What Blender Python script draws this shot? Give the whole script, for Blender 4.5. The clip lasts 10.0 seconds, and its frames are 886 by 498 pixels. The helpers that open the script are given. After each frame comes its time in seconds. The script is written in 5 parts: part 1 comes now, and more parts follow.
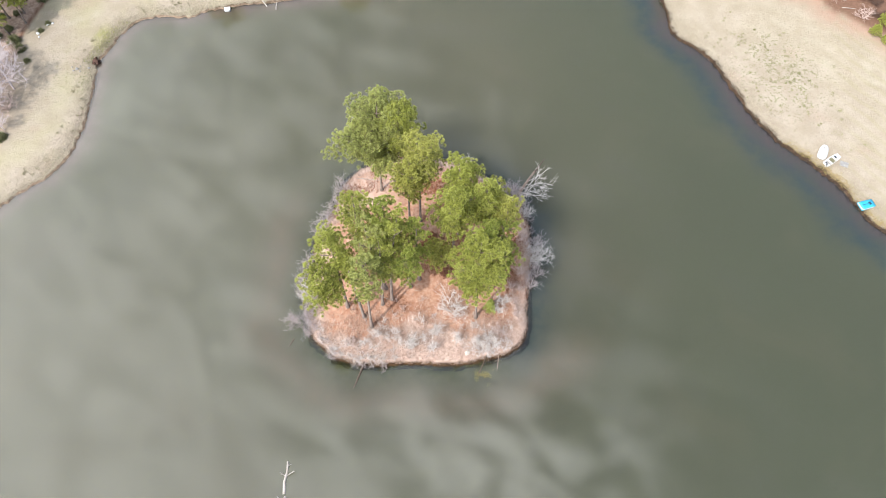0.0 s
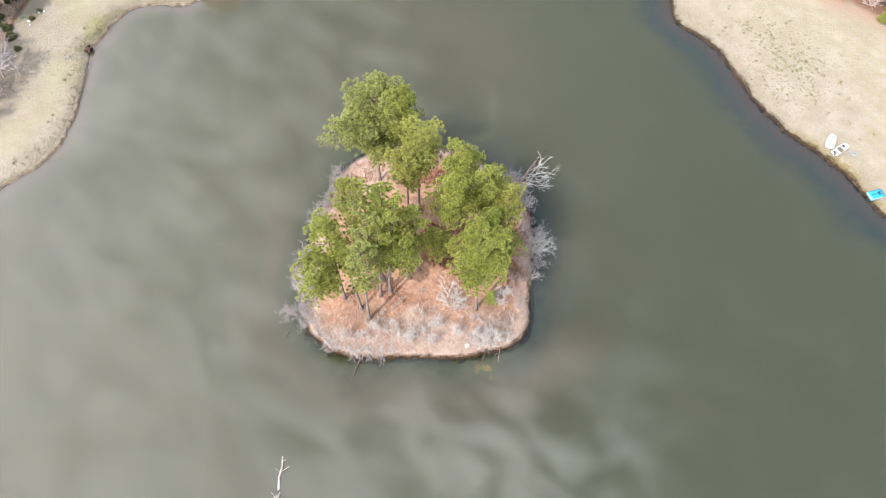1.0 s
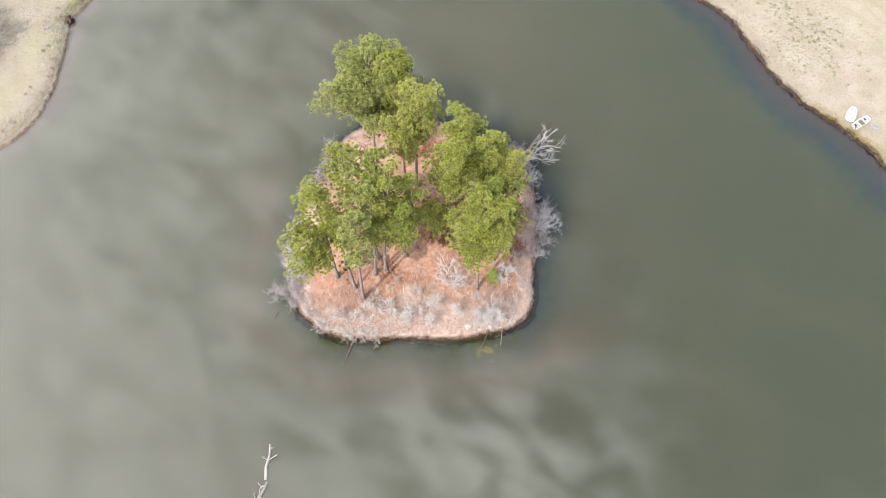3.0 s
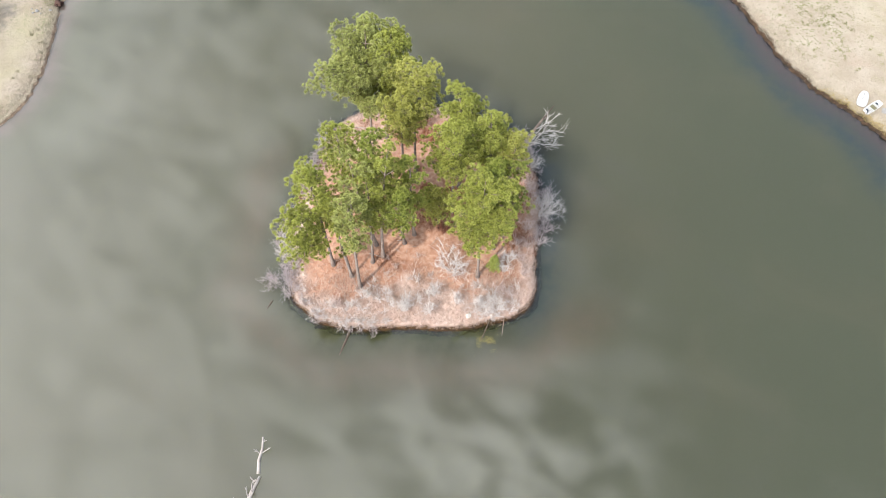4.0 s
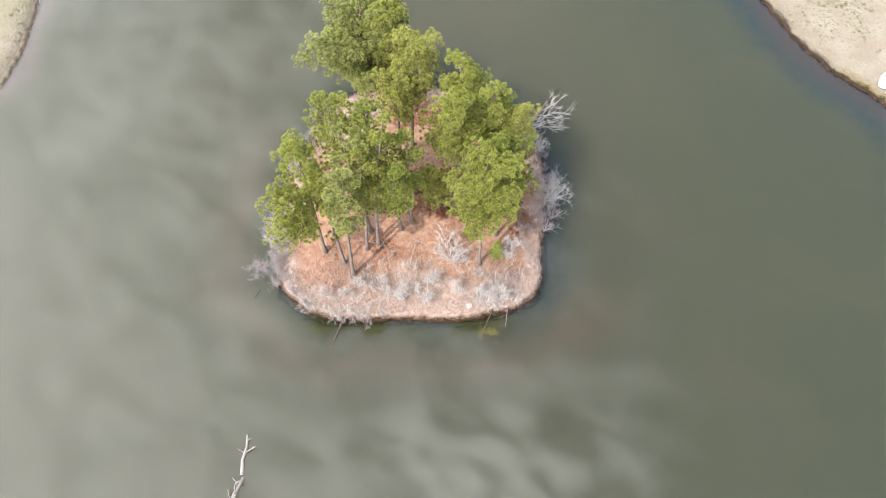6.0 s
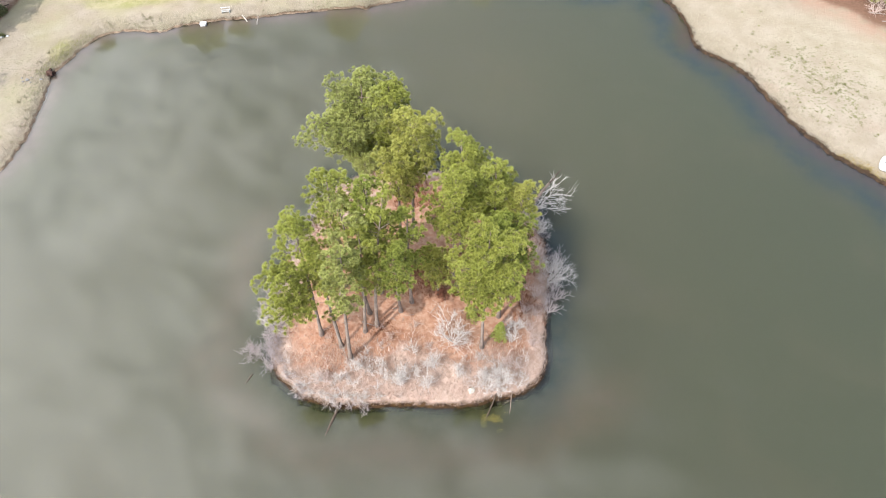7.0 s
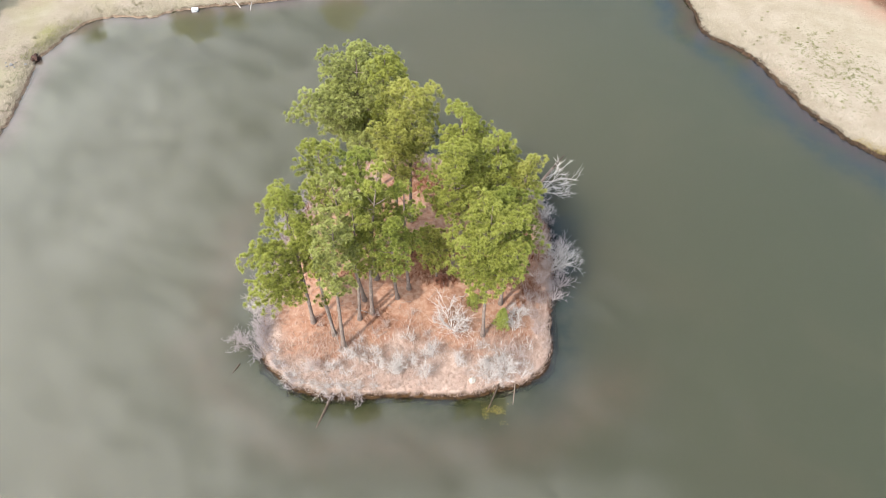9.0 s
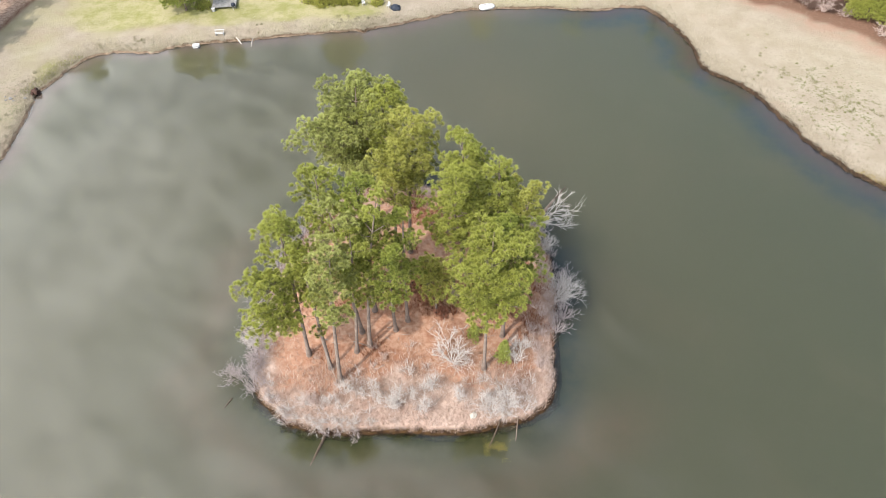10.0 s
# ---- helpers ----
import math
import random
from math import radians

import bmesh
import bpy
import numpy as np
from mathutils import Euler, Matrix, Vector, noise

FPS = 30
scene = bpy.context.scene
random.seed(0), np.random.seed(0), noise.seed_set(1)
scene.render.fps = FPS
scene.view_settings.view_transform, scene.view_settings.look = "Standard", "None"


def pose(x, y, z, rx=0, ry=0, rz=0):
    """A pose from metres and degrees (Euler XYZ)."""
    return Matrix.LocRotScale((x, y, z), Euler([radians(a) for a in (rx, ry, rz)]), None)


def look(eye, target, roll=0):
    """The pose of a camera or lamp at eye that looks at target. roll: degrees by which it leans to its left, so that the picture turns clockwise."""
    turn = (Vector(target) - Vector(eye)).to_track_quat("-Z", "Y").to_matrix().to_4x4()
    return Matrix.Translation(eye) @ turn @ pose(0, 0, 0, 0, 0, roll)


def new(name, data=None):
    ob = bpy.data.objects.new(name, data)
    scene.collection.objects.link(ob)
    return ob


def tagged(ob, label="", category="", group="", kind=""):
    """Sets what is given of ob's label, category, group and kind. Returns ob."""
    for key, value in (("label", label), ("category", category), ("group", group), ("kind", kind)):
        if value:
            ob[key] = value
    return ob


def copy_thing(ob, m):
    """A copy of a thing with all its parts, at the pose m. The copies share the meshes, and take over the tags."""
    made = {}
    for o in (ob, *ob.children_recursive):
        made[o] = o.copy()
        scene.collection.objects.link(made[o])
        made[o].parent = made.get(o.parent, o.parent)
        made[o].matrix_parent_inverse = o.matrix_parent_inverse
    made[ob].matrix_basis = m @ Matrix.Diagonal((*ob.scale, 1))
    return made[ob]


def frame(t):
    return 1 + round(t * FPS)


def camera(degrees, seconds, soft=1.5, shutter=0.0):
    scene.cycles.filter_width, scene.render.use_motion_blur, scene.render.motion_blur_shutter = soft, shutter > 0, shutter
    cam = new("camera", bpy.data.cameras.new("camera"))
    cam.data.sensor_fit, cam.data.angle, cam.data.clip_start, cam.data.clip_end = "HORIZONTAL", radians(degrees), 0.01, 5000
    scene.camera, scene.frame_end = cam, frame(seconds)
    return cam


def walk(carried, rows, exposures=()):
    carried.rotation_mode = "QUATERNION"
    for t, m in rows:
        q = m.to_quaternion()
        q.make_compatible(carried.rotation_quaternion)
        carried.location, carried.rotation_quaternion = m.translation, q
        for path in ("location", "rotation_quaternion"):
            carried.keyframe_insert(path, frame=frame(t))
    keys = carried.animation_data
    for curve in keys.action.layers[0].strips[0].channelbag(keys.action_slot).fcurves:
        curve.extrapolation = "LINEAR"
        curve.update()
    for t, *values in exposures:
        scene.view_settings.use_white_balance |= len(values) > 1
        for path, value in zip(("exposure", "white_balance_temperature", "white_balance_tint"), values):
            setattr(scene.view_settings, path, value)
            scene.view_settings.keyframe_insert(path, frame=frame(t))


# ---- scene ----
# The camera sinks almost straight down in front of the islet and tips up twice on the way.
cam = camera(65.24, 10.0, soft=0.8)
# seconds, x, y, z, degrees down, yaw, lean
PATH = [
    (0.00, -0.000, -0.000, 88.72, 61.70, -0.000, 1.43),
    (0.50, -0.017, -0.019, 87.47, 61.70, -0.046, 1.38),
    (1.00, -0.034, -0.038, 86.01, 61.70, -0.091, 1.34),
    (1.50, -0.051, -0.057, 84.44, 61.70, -0.137, 1.29),
    (2.00, -0.068, -0.076, 82.92, 61.70, -0.183, 1.25),
    (2.50, -0.085, -0.095, 81.31, 61.70, -0.229, 1.20),
    (3.00, -0.102, -0.114, 79.65, 61.70, -0.274, 1.16),
    (3.50, -0.119, -0.133, 78.00, 61.70, -0.320, 1.11),
    (4.00, -0.136, -0.152, 76.34, 61.70, -0.366, 1.07),
    (4.50, -0.153, -0.171, 74.78, 61.70, -0.412, 1.02),
    (5.00, -0.170, -0.190, 73.22, 61.70, -0.458, 0.97),
    (5.25, -0.179, -0.199, 72.47, 61.70, -0.480, 0.95),
    (5.50, -0.187, -0.209, 71.72, 61.68, -0.503, 0.93),
    (5.70, -0.194, -0.217, 71.12, 61.55, -0.522, 0.91),
    (5.85, -0.199, -0.222, 70.68, 61.25, -0.535, 0.90),
    (6.00, -0.204, -0.228, 70.23, 60.70, -0.549, 0.88),
    (6.15, -0.209, -0.234, 69.78, 59.85, -0.563, 0.87),
    (6.30, -0.214, -0.239, 69.33, 58.81, -0.576, 0.86),
    (6.40, -0.218, -0.243, 69.03, 57.94, -0.586, 0.85),
    (6.50, -0.221, -0.247, 68.73, 56.29, -0.595, 0.84),
    (6.60, -0.224, -0.251, 68.51, 54.27, -0.604, 0.83),
    (6.70, -0.228, -0.255, 68.28, 53.16, -0.613, 0.82),
    (6.80, -0.231, -0.258, 68.06, 52.97, -0.622, 0.81),
    (6.90, -0.235, -0.262, 67.83, 52.93, -0.631, 0.80),
    (7.50, -0.255, -0.285, 66.40, 52.93, -0.686, 0.75),
    (8.00, -0.272, -0.304, 65.14, 52.93, -0.732, 0.70),
    (8.50, -0.289, -0.323, 63.78, 52.93, -0.778, 0.66),
    (8.80, -0.299, -0.334, 62.98, 52.93, -0.805, 0.63),
    (8.90, -0.303, -0.338, 62.71, 52.57, -0.814, 0.62),
    (9.00, -0.306, -0.342, 62.44, 51.84, -0.824, 0.61),
    (9.10, -0.309, -0.346, 62.20, 50.56, -0.833, 0.60),
    (9.20, -0.313, -0.350, 61.97, 49.33, -0.842, 0.59),
    (9.30, -0.316, -0.353, 61.73, 48.46, -0.851, 0.58),
    (9.40, -0.320, -0.357, 61.50, 48.20, -0.860, 0.57),
    (9.50, -0.323, -0.361, 61.26, 48.19, -0.869, 0.57),
    (10.00, -0.340, -0.380, 60.25, 48.19, -0.915, 0.52),
]
walk(cam, [(t, pose(x, y, z, 90 - down, 0, yaw) @ pose(0, 0, 0, 0, 0, -lean)) for t, x, y, z, down, yaw, lean in PATH],
     exposures=[(0.0, 0.84, 6580, 10), (4.5, 0.81, 6600, 10), (8.0, 0.82, 6620, 10), (9.0, 0.78, 6700, 10), (9.5, 0.75, 6740, 10), (10.0, 0.67, 6800, 10)])

# ---- light ----
SUN_AZIMUTH, SUN_HEIGHT = 224.0, 50.0   # degrees clockwise from +y, degrees above the horizon
az, el = radians(SUN_AZIMUTH), radians(SUN_HEIGHT)
to_sun = Vector((math.sin(az) * math.cos(el), math.cos(az) * math.cos(el), math.sin(el)))
sun = new("sun", bpy.data.lights.new("sun", "SUN"))
sun.data.energy, sun.data.angle, sun.data.color = 3.1, radians(1.5), (1.0, 0.95, 0.88)
sun.matrix_world = look(to_sun * 300, (0, 0, 0))


class Nodes:
    """A node tree with short ways to add and join nodes."""

    def __init__(self, tree):
        self.tree = tree
        tree.nodes.clear()

    def add(self, kind, links=()):
        node = self.tree.nodes.new(kind)
        for socket, value in dict(links).items():
            self.put(node.inputs[socket], value)
        return node

    def put(self, socket, value):
        if isinstance(value, bpy.types.NodeSocket):
            self.tree.links.new(value, socket)
        else:
            socket.default_value = value

    def math(self, op, a, b=0.0, clamp=False):
        node = self.add("ShaderNodeMath")
        node.operation, node.use_clamp = op, clamp
        self.put(node.inputs[0], a)
        self.put(node.inputs[1], b)
        return node.outputs[0]

    def noise(self, vector, scale, detail=4.0, rough=0.55, warp=0.0):
        node = self.add("ShaderNodeTexNoise", {"Vector": vector, "Scale": scale, "Detail": detail, "Roughness": rough, "Distortion": warp})
        return node.outputs["Fac"]

    def step(self, value, low, high, out_low=0.0, out_high=1.0):
        node = self.add("ShaderNodeMapRange", {0: value, 1: low, 2: high, 3: out_low, 4: out_high})
        node.interpolation_type = "SMOOTHSTEP"
        return node.outputs[0]

    def mix(self, fac, a, b):
        node = self.add("ShaderNodeMix")
        node.data_type = "RGBA"
        for socket, value in ((node.inputs[0], fac), (node.inputs[6], a), (node.inputs[7], b)):
            if isinstance(value, tuple) and len(value) == 3:
                value = (*value, 1.0)
            self.put(socket, value)
        return node.outputs[2]

    def attribute(self, name):
        node = self.add("ShaderNodeAttribute")
        node.attribute_name = name
        return node.outputs["Fac"]


# Sky: clear blue with a bank of broken, wind-drawn cloud on the sun's side.
world = bpy.data.worlds.new("sky")
scene.world = world
world.use_nodes = True
n = Nodes(world.node_tree)
sky = n.add("ShaderNodeTexSky")
sky.sky_type, sky.sun_disc, sky.sun_elevation, sky.sun_rotation = "NISHITA", False, el, az
sky.air_density, sky.dust_density, sky.ozone_density = 1.0, 0.5, 1.5
way = n.add("ShaderNodeTexCoord").outputs["Generated"]
xyz = n.add("ShaderNodeSeparateXYZ", {0: way})
up = n.math("MAXIMUM", xyz.outputs[2], 0.06)
u, v = n.math("DIVIDE", xyz.outputs[0], up), n.math("DIVIDE", xyz.outputs[1], up)
layer = n.add("ShaderNodeCombineXYZ", {0: u, 1: v, 2: 0.0}).outputs[0]
turned = n.add("ShaderNodeMapping", {"Vector": layer, "Rotation": (0, 0, radians(36))}).outputs[0]
drawn = n.add("ShaderNodeMapping", {"Vector": turned, "Scale": (1.0, 2.1, 1.0)}).outputs[0]
puffs = n.noise(drawn, 8.6, 7.0, 0.62, 0.5)
broad = n.noise(layer, 1.1, 2.0, 0.5)
bank = n.math("ADD", n.math("MULTIPLY", u, -1.2), n.math("MULTIPLY", v, -0.55))
cover = n.math("ADD", n.math("ADD", bank, n.math("MULTIPLY", puffs, 2.5)), n.math("MULTIPLY", broad, 0.5))
# A loose puff near the zenith, ahead of the bank.
off_u, off_v = n.math("MULTIPLY", n.math("SUBTRACT", u, 0.08), 5.0), n.math("MULTIPLY", n.math("SUBTRACT", v, 0.17), 7.0)
puff = n.math("POWER", 2.718, n.math("MULTIPLY", n.math("ADD", n.math("MULTIPLY", off_u, off_u), n.math("MULTIPLY", off_v, off_v)), -1.0))
cover = n.math("ADD", cover, n.math("MULTIPLY", puff, n.step(puffs, 0.38, 0.60, 0.0, 0.95)))
cloud = n.step(cover, 0.70, 2.55)
cloud = n.math("MULTIPLY", cloud, n.step(xyz.outputs[2], 0.02, 0.25))
blue = n.add("ShaderNodeBackground", {"Color": sky.outputs[0], "Strength": 0.13})
white = n.add("ShaderNodeBackground", {"Color": (0.905, 0.95, 1.0, 1.0), "Strength": 2.4})
both = n.add("ShaderNodeMixShader", {0: cloud, 1: blue.outputs[0], 2: white.outputs[0]})
n.add("ShaderNodeOutputWorld", {"Surface": both.outputs[0]})


# ---- materials ----
def made(name):
    m = bpy.data.materials.new(name)
    m.use_nodes = True
    return m, Nodes(m.node_tree)


def finish(n, colour, rough=0.9, bump=None, depth=0.05, specular=0.25, metal=0.0):
    links = {"Base Color": colour if not isinstance(colour, tuple) else (*colour, 1.0), "Roughness": rough, "Metallic": metal, "Specular IOR Level": specular}
    if bump is not None:
        links["Normal"] = n.add("ShaderNodeBump", {"Height": bump, "Distance": depth, "Strength": 1.0}).outputs[0]
    n.add("ShaderNodeOutputMaterial", {"Surface": n.add("ShaderNodeBsdfPrincipled", links).outputs[0]})


def plain(name, dark, light, scale=3.0, rough=0.8, depth=0.01, specular=0.3, metal=0.0, fine=None):
    """Two tones mottled at a broad and a fine scale, with a little relief."""
    m, n = made(name)
    at = n.add("ShaderNodeTexCoord").outputs["Object"]
    a, b = n.noise(at, scale, 5.0), n.noise(at, fine or scale * 9, 3.0)
    tone = n.math("ADD", n.math("MULTIPLY", a, 0.6), n.math("MULTIPLY", b, 0.4))
    finish(n, n.mix(n.step(tone, 0.3, 0.7), dark, light), rough, b, depth, specular, metal)
    return m


STRAW_PALE, STRAW, STRAW_DARK = (0.308, 0.264, 0.215), (0.254, 0.214, 0.165), (0.195, 0.157, 0.116)


def ground_material():
    m, n = made("winter_grass_ground")
    at = n.add("ShaderNodeTexCoord").outputs["Object"]
    wide, mid, fine, grain = n.noise(at, 0.05, 4.0), n.noise(at, 0.35, 5.0, 0.6), n.noise(at, 2.4, 4.0, 0.65), n.noise(at, 11.0, 3.0, 0.7)
    grass = n.mix(n.step(mid, 0.3, 0.7), STRAW, STRAW_PALE)
    grass = n.mix(n.math("MULTIPLY", n.step(fine, 0.52, 0.75), 0.55), grass, STRAW_DARK)
    grass = n.mix(n.math("MULTIPLY", n.step(wide, 0.42, 0.62), n.math("ADD", n.math("MULTIPLY", n.attribute("dry"), 0.42), 0.1)), grass, (0.275, 0.262, 0.142))
    blotch = n.noise(at, 0.15, 5.0, 0.6)
    grass = n.mix(n.step(blotch, 0.56, 0.72, 0.0, 0.4), grass, (0.35, 0.32, 0.255))
    grass = n.mix(n.step(blotch, 0.46, 0.32, 0.0, 0.42), grass, (0.27, 0.205, 0.158))
    specks = n.math("MULTIPLY", n.attribute("weeds"), n.math("MULTIPLY", n.step(fine, 0.5, 0.64), n.step(mid, 0.34, 0.56)))
    grass = n.mix(n.math("MULTIPLY", specks, 0.75), grass, (0.13, 0.149, 0.062))
    lawn = n.mix(n.step(mid, 0.35, 0.65), (0.215, 0.212, 0.08), (0.315, 0.285, 0.165))
    lawn = n.mix(n.math("MULTIPLY", n.step(fine, 0.5, 0.8), 0.4), lawn, (0.099, 0.112, 0.031))
    green = n.math("MULTIPLY", n.attribute("lawn"), n.step(n.math("ADD", mid, n.attribute("lawn")), 0.55, 1.15))
    grass = n.mix(green, grass, lawn)
    grass = n.mix(n.math("MULTIPLY", n.math("MULTIPLY", n.attribute("tan"), 0.65), n.step(mid, 0.3, 0.6)), grass, (0.21, 0.145, 0.05))
    swath = n.add("ShaderNodeTexWave", {"Vector": n.add("ShaderNodeMapping", {"Vector": at, "Rotation": (0, 0, radians(-35))}).outputs[0], "Scale": 0.16, "Distortion": 3.0, "Detail": 2.0}).outputs["Fac"]
    grass = n.mix(n.math("MULTIPLY", n.attribute("mown"), n.step(swath, 0.45, 0.9, 0.0, 0.28)), grass, (0.24, 0.215, 0.125))
    clay = n.mix(fine, (0.235, 0.135, 0.098), (0.315, 0.215, 0.165))
    grass = n.mix(n.math("MULTIPLY", n.attribute("clay"), n.step(mid, 0.25, 0.6)), grass, clay)
    litter = n.mix(n.step(fine, 0.35, 0.65), (0.23, 0.155, 0.118), (0.37, 0.275, 0.225))
    grass = n.mix(n.attribute("litter"), grass, litter)
    grass = n.mix(n.attribute("seam_and_shade"), grass, n.mix(fine, (0.085, 0.045, 0.03), (0.17, 0.09, 0.062)))
    bank = n.mix(n.step(fine, 0.4, 0.75), (0.020, 0.013, 0.009), (0.085, 0.050, 0.030))
    bank = n.mix(n.attribute("dry"), bank, n.mix(n.step(fine, 0.4, 0.75), (0.16, 0.115, 0.085), (0.30, 0.22, 0.155)))
    grass = n.mix(n.attribute("bank"), grass, bank)
    bed = n.mix(n.step(mid, 0.35, 0.65), (0.10, 0.066, 0.056), (0.175, 0.122, 0.104))
    bed = n.mix(n.attribute("ooze"), bed, (0.016, 0.036, 0.050))
    grass = n.mix(n.attribute("bed"), grass, bed)
    relief = n.math("ADD", n.math("MULTIPLY", fine, 0.7), n.math("MULTIPLY", grain, 0.5))
    finish(n, n.mix(n.math("MULTIPLY", n.step(grain, 0.45, 0.8), 0.3), grass, STRAW_DARK), 0.95, relief, 0.14, 0.1)
    return m


def islet_material():
    m, n = made("pine_straw_ground")
    at = n.add("ShaderNodeTexCoord").outputs["Object"]
    mid, fine, grain = n.noise(at, 0.5, 5.0, 0.6), n.noise(at, 2.2, 4.0, 0.6), n.noise(at, 12.0, 3.0, 0.7)
    straw = n.mix(n.step(fine, 0.3, 0.7), (0.285, 0.145, 0.094), (0.385, 0.243, 0.176))
    straw = n.mix(n.math("MULTIPLY", n.step(mid, 0.48, 0.7), 0.6), straw, (0.167, 0.062, 0.034))
    dead = n.mix(n.step(mid, 0.3, 0.7), (0.415, 0.298, 0.25), (0.50, 0.39, 0.335))
    dead = n.mix(n.math("MULTIPLY", n.step(fine, 0.5, 0.75), 0.5), dead, (0.248, 0.161, 0.118))
    edge = n.math("ADD", n.attribute("rim"), n.math("MULTIPLY", n.math("SUBTRACT", mid, 0.5), 0.9))
    top = n.mix(n.step(edge, 0.3, 0.75), straw, dead)
    bank = n.mix(n.step(fine, 0.35, 0.65), (0.014, 0.008, 0.005), (0.062, 0.034, 0.015))
    top = n.mix(n.attribute("bank"), top, bank)
    top = n.mix(n.attribute("ooze"), top, (0.020, 0.026, 0.018))
    top = n.mix(n.math("MULTIPLY", n.step(grain, 0.5, 0.8), 0.4), top, (0.149, 0.081, 0.053))
    relief = n.math("ADD", n.math("MULTIPLY", fine, 0.7), n.math("MULTIPLY", grain, 0.5))
    finish(n, top, 0.95, relief, 0.14, 0.1)
    return m


def water_material():
    m, n = made("silty_pond_water")
    at = n.add("ShaderNodeTexCoord").outputs["Object"]
    broad, drift = n.noise(at, 0.018, 3.0), n.noise(at, 0.07, 3.0, 0.5, 0.6)
    murk = n.mix(n.step(broad, 0.35, 0.65), (0.0628, 0.0618, 0.0365), (0.0690, 0.0655, 0.0405))
    # Greener water eastward, its colour darkened too for the duller sky reflected there.
    east = n.step(n.add("ShaderNodeSeparateXYZ", {0: at}).outputs[0], -5.0, 50.0)
    murk = n.mix(east, murk, (0.0497, 0.0530, 0.0310))
    murk = n.mix(n.math("MULTIPLY", n.step(drift, 0.5, 0.75), 0.25), murk, (0.076, 0.066, 0.040))
    # Suspended silt over the shelving edge: mauve-brown, then a darker shelf with the sky's reflected blue painted into
    # it; olive weed round the islet.
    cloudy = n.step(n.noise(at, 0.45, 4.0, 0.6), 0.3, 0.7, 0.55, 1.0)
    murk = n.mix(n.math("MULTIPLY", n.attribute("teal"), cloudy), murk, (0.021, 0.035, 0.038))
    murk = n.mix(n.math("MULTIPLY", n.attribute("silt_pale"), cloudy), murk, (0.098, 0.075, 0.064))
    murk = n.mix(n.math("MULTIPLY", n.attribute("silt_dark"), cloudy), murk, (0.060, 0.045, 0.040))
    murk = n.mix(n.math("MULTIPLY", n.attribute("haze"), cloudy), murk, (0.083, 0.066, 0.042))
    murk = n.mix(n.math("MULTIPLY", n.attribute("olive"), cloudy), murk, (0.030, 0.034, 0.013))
    ripple = n.noise(at, 1.6, 3.0, 0.6)
    gust = n.step(n.noise(at, 0.05, 3.0), 0.42, 0.62)
    ripple = n.math("ADD", ripple, n.math("MULTIPLY", n.math("MULTIPLY", gust, east), n.noise(at, 5.0, 2.0, 0.6)))
    calm = n.step(n.noise(at, 0.03, 2.0), 0.35, 0.65, 0.25, 1.0)
    normal = n.add("ShaderNodeBump", {"Height": n.math("MULTIPLY", ripple, calm), "Distance": 0.004, "Strength": 0.5}).outputs[0]
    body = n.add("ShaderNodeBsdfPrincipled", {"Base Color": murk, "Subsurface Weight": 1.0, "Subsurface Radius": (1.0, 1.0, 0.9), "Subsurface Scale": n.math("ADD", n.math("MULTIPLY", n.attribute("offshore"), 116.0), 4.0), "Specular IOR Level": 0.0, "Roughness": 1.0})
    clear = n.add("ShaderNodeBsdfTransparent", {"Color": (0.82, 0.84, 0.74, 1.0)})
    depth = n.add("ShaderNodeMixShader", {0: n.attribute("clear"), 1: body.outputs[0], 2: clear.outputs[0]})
    gloss = n.add("ShaderNodeBsdfGlossy", {"Color": (1, 1, 1, 1), "Roughness": 0.055, "Normal": normal})
    fresnel = n.add("ShaderNodeFresnel", {"IOR": 1.6, "Normal": normal})
    top = n.add("ShaderNodeMixShader", {0: fresnel.outputs[0], 1: depth.outputs[0], 2: gloss.outputs[0]})
    n.add("ShaderNodeOutputMaterial", {"Surface": top.outputs[0]})
    return m


def leaf_material(name, dark, mid, light, passing=0.35):
    m, n = made(name)
    tint = n.attribute("tint")
    own = n.add("ShaderNodeObjectInfo").outputs["Random"]
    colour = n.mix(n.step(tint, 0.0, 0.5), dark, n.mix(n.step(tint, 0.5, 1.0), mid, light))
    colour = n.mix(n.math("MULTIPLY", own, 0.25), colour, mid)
    face = n.add("ShaderNodeBsdfPrincipled", {"Base Color": colour, "Roughness": 0.45, "Specular IOR Level": 0.4})
    back = n.add("ShaderNodeBsdfTranslucent", {"Color": colour})
    n.add("ShaderNodeOutputMaterial", {"Surface": n.add("ShaderNodeMixShader", {0: passing, 1: face.outputs[0], 2: back.outputs[0]}).outputs[0]})
    return m


def blade_material(name, dark, light):
    m, n = made(name)
    colour = n.mix(n.attribute("tint"), dark, light)
    face = n.add("ShaderNodeBsdfDiffuse", {"Color": colour})
    back = n.add("ShaderNodeBsdfTranslucent", {"Color": colour})
    n.add("ShaderNodeOutputMaterial", {"Surface": n.add("ShaderNodeMixShader", {0: 0.3, 1: face.outputs[0], 2: back.outputs[0]}).outputs[0]})
    return m


